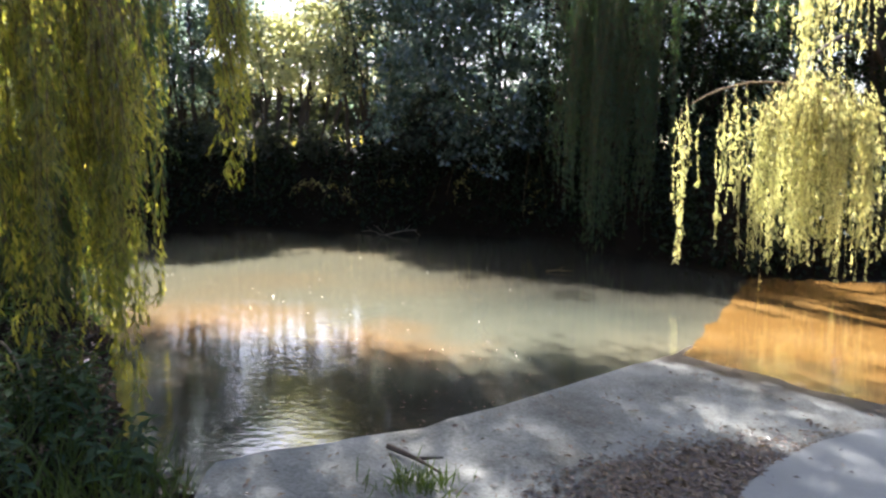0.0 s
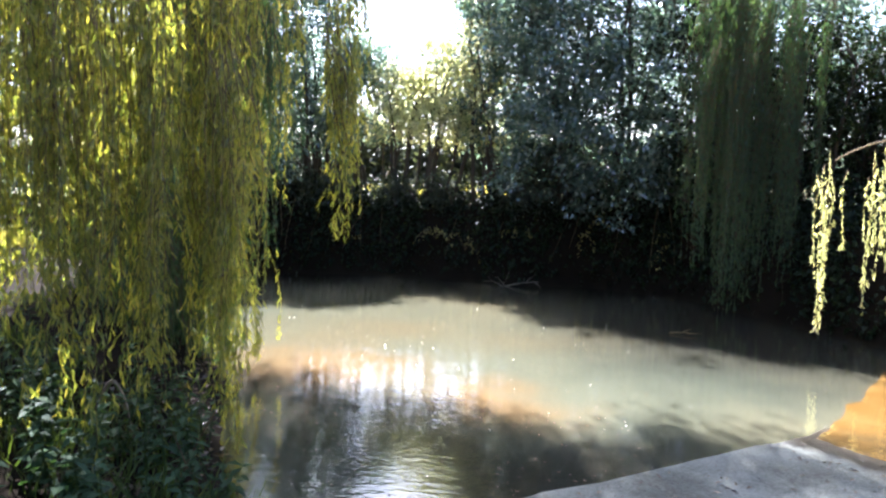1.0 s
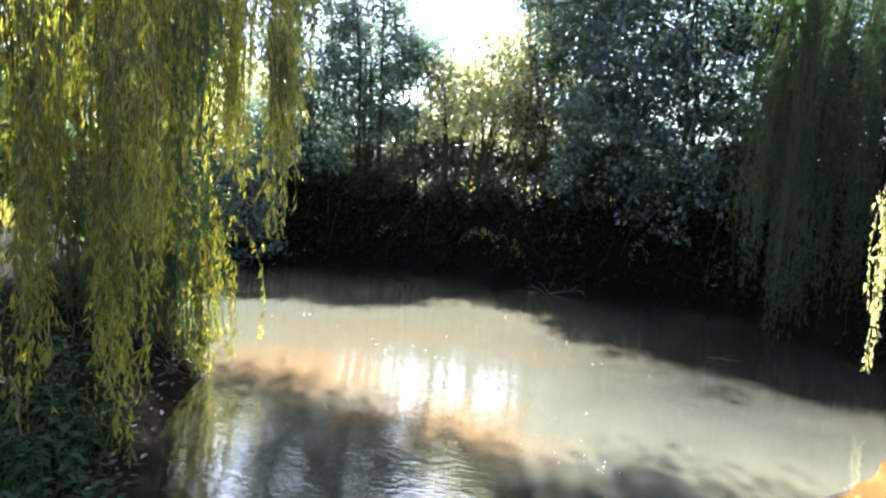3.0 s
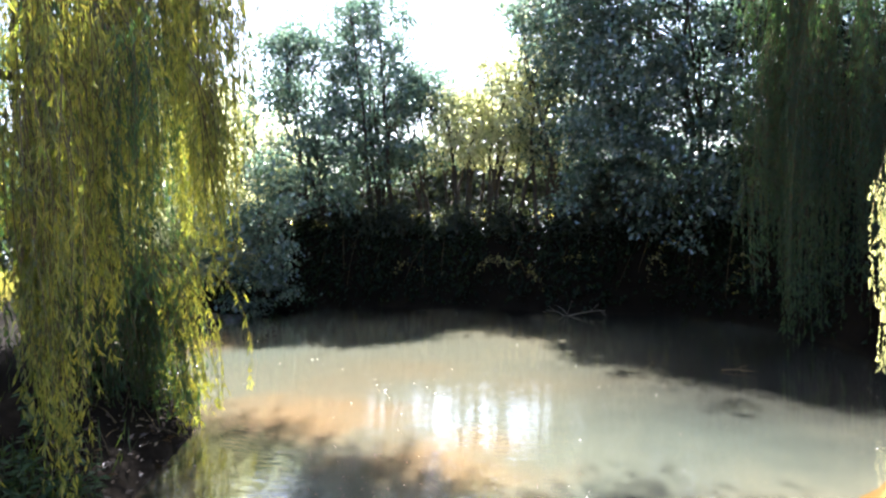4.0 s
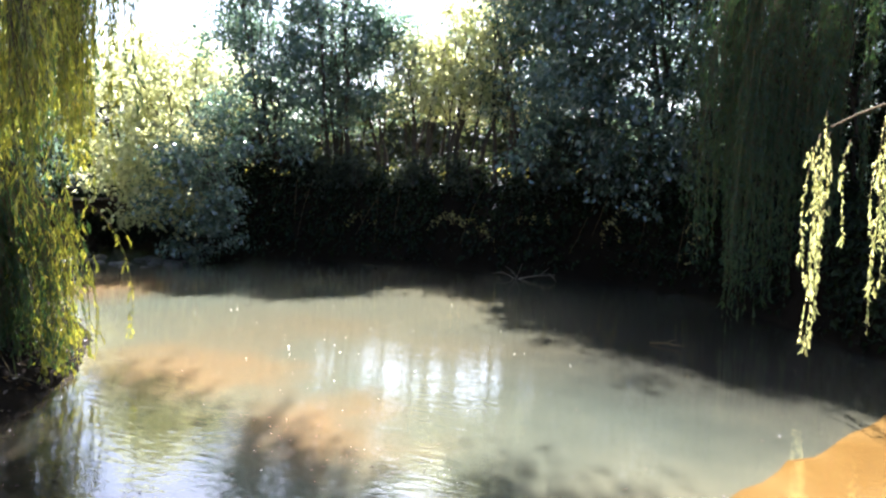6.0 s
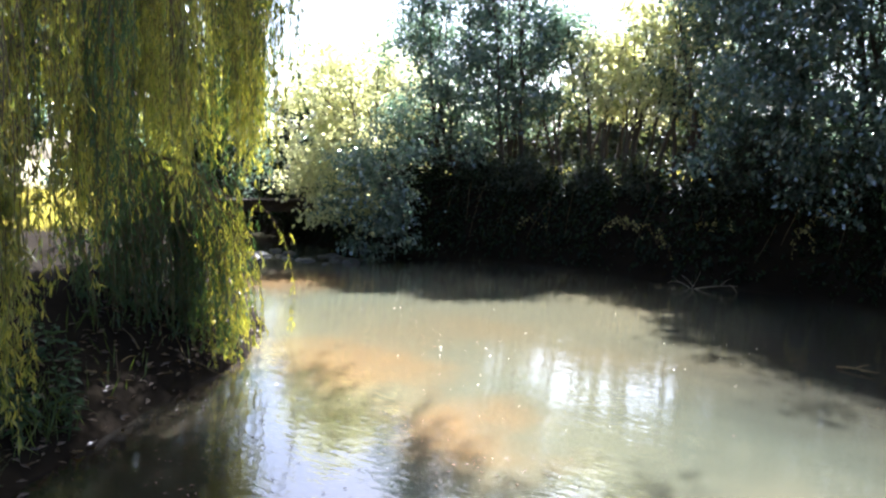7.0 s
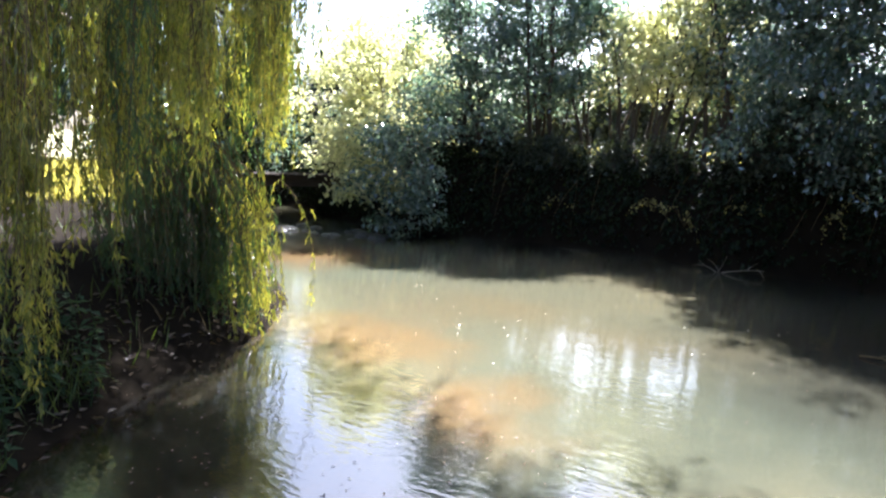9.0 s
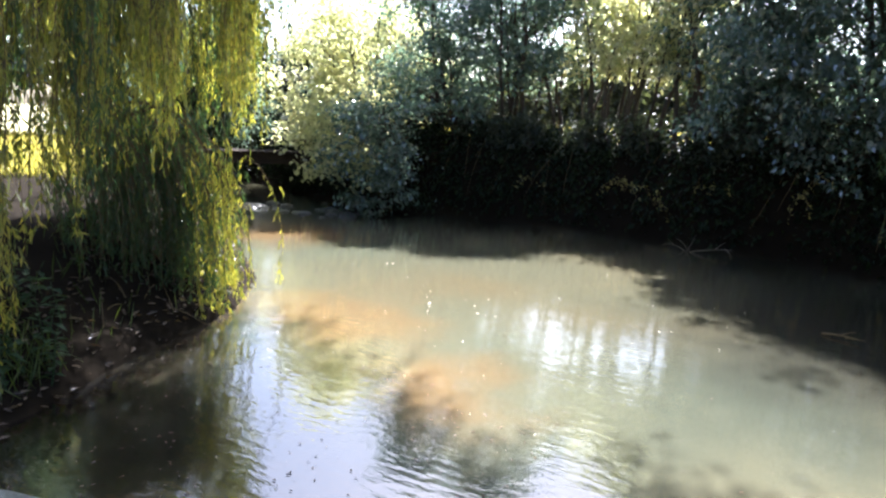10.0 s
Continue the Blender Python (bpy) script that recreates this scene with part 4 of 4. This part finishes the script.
def bramble(x, y, z, reach, count):
    """Arching bare shoots with a few withered leaves."""
    o = new("bramble")
    o.location = (x, y, z)
    tagged(o, "withered bramble with a few pale leaves on the dark bank", "bramble", "bank brambles")
    P, W = [], []
    for k in range(count):
        a = rng.uniform(-2.6, -0.5)
        end = np.array([math.cos(a) * reach, math.sin(a) * reach * 0.5, rng.uniform(-0.5, 0.25)])
        p = bent((0, 0.1, -0.1), end, 0.2, 8, 0.06)
        v, f = tube(p, np.linspace(0.008, 0.003, 8), 4)
        part("shoot", v, f, TWIG, o)
        for q in p[2:]:
            for _ in range(3):
                P.append(q + rng.normal(size=3) * 0.03)
                W.append(rng.normal(size=3) + np.array([0, -0.4, -0.5]))
    v, f = leaf_cloud(np.array(P), np.array(W), rng.uniform(0.03, 0.08, len(P)), 0.6)
    tagged(part("foliage", v, f, DRY, o), kind="stuff")


for bx, by, bz, br, bn in [(-2.3, 16.35, 0.95, 0.55, 4), (-1.6, 16.0, 0.75, 0.45, 3), (-0.5, 15.95, 0.9, 0.5, 3), (0.9, 15.75, 1.1, 0.6, 4), (-4.3, 16.6, 0.9, 0.5, 3), (2.6, 14.9, 1.0, 0.5, 3)]:
    bramble(bx, by, bz, br, bn)

# dry twigs washed up along the near bank
for k in range(9):
    u = rng.random()
    x, y = -2.45 - 0.75 * u + rng.uniform(-0.3, 0.0), 5.4 + 2.1 * u + rng.normal() * 0.1
    z = float(ground_height(np.array([x]), np.array([y]))[0])
    a, ln_ = rng.uniform(0, 6.3), rng.uniform(0.15, 0.4)
    end = (x + ln_ * math.cos(a), y + ln_ * math.sin(a))
    ze = float(ground_height(np.array([end[0]]), np.array([end[1]]))[0])
    stick("twig", "dry brown twig lying on the bank by the water", [((x, y, z + 0.02), (*end, max(ze, 0) + 0.03), 0.02, rng.uniform(0.004, 0.007))], TWIG, "washed-up twigs")

# grass tuft by the stick
n = 240
ux, uy = 0.0 + rng.normal(size=n) * 0.1, 3.62 + rng.normal(size=n) * 0.07
w = np.stack([rng.normal(size=n) * 0.5, rng.normal(size=n) * 0.5, np.ones(n)], -1)
tuft, tf = leaf_cloud(np.stack([ux, uy, slab_height(ux, uy) - 0.01], -1), w, rng.uniform(0.05, 0.16, n), 0.07)
tagged(new("grass_tuft", mesh_from("grass_tuft", tuft, tf, [GRASS])), "small green grass tuft growing on the concrete", "grass", kind="stuff")

# stones at the mouth of the stream, breaking the surface
for k in range(26):
    x, y, r = rng.uniform(-10.5, -7.2), rng.uniform(13.6, 14.9), rng.uniform(0.06, 0.2)
    bm = bmesh.new()
    bmesh.ops.create_icosphere(bm, subdivisions=2, radius=r)
    for vv in bm.verts:
        vv.co *= 1 + 0.25 * noise.noise(vv.co * 7 + Vector((k, 0, 0)))
        vv.co.z *= 0.45
    me = bpy.data.meshes.new("stone")
    bm.to_mesh(me)
    bm.free()
    me.materials.append(STONE)
    o = new("stone", me)
    o.location = (x, y, -0.01)
    o.rotation_euler = (0, 0, rng.uniform(0, 6))
    tagged(o, "wet grey stone breaking the water at the stream mouth", "stone", "stream stones")


def bridge():
    o = new("footbridge")
    o.location = (-11.3, 15.6, 0)
    o.rotation_euler = (0, 0, radians(52))
    tagged(o, "low brown timber footbridge over the narrow stream", "footbridge")

    def block(name, lo, hi):
        bm = bmesh.new()
        bmesh.ops.create_cube(bm, size=1)
        for vv in bm.verts:
            vv.co = Vector([lo[i] if vv.co[i] < 0 else hi[i] for i in range(3)])
        bmesh.ops.bevel(bm, geom=bm.edges[:], offset=0.008, segments=1, affect="EDGES")
        me = bpy.data.meshes.new(name)
        bm.to_mesh(me)
        bm.free()
        me.materials.append(TIMBER)
        b = new(name, me)
        b.parent = o

    block("beam", (-2.4, -0.5, 0.85), (2.4, -0.38, 1.1))
    block("beam", (-2.4, 0.38, 0.85), (2.4, 0.5, 1.1))
    for k in range(24):
        block("plank", (-2.4 + k * 0.2, -0.6, 1.104), (-2.4 + k * 0.2 + 0.185, 0.6, 1.15))


bridge()

# loose hedge in the field behind the bank trees
n = 70000
ux = rng.uniform(-14, 4, n)
top = 1.55 + 0.25 * np.sin(ux * 2.1) + 0.15 * np.sin(ux * 5.3 + 2) + 0.12 * np.sin(ux * 11.0)
uy = 22.6 + rng.normal(size=n) * 0.5
uz = ground_height(ux, uy) + 0.1 + top * rng.random(n) ** 0.7
keep = np.sin(ux * 2.3 + uz * 3.1) * np.sin(uz * 4.1 - ux * 1.7) + 0.5 * np.sin(ux * 0.9) + rng.normal(size=n) * 0.5 > -0.75
pts = np.stack([ux, uy, uz], -1)[keep]
w = rng.normal(size=pts.shape) + np.array([0, 0, -0.3])
stuff_leaves("field_hedge", "loose dull green hedge in the field behind the trees", "hedge", pts, w, rng.uniform(0.1, 0.24, len(pts)), 0.6, DULL)

# far hedge across the field
n = 26000
ux = rng.uniform(-75, 60, n)
top = 2.4 + 0.7 * np.sin(ux * 0.31) + 0.5 * np.sin(ux * 0.83 + 1)
pts = np.stack([ux, 62 + rng.normal(size=n) * 1.5, 2.4 + top * rng.random(n) ** 0.8], -1)
stuff_leaves("far_hedge", "hazy green hedge across the field", "hedge", pts, rng.normal(size=(n, 3)), rng.uniform(0.4, 0.9, n), 0.7, HEDGE)

# unseen leaf screen added behind the path to cut down the sky light
n = 40000
ux = rng.uniform(-26, 26, n)
uy = np.where(rng.random(n) < 0.6, -7.5 + rng.normal(size=n) * 0.9, -7.5 + 0.0 * ux)
side = rng.random(n) < 0.4
uy = np.where(side, rng.uniform(-9, 6, n), uy)
ux = np.where(side, 21 + rng.normal(size=n) * 0.9, ux)
pts = np.stack([ux, uy, 0.3 + (8.0 + 1.5 * np.sin(ux * 0.6 + uy * 0.5)) * rng.random(n)], -1)
stuff_leaves("sky_screen", "unseen dark leaf screen added behind the path against sky light", "hedge", pts, rng.normal(size=(n, 3)), rng.uniform(0.4, 0.9, n), 0.7, SHADED_IVY)
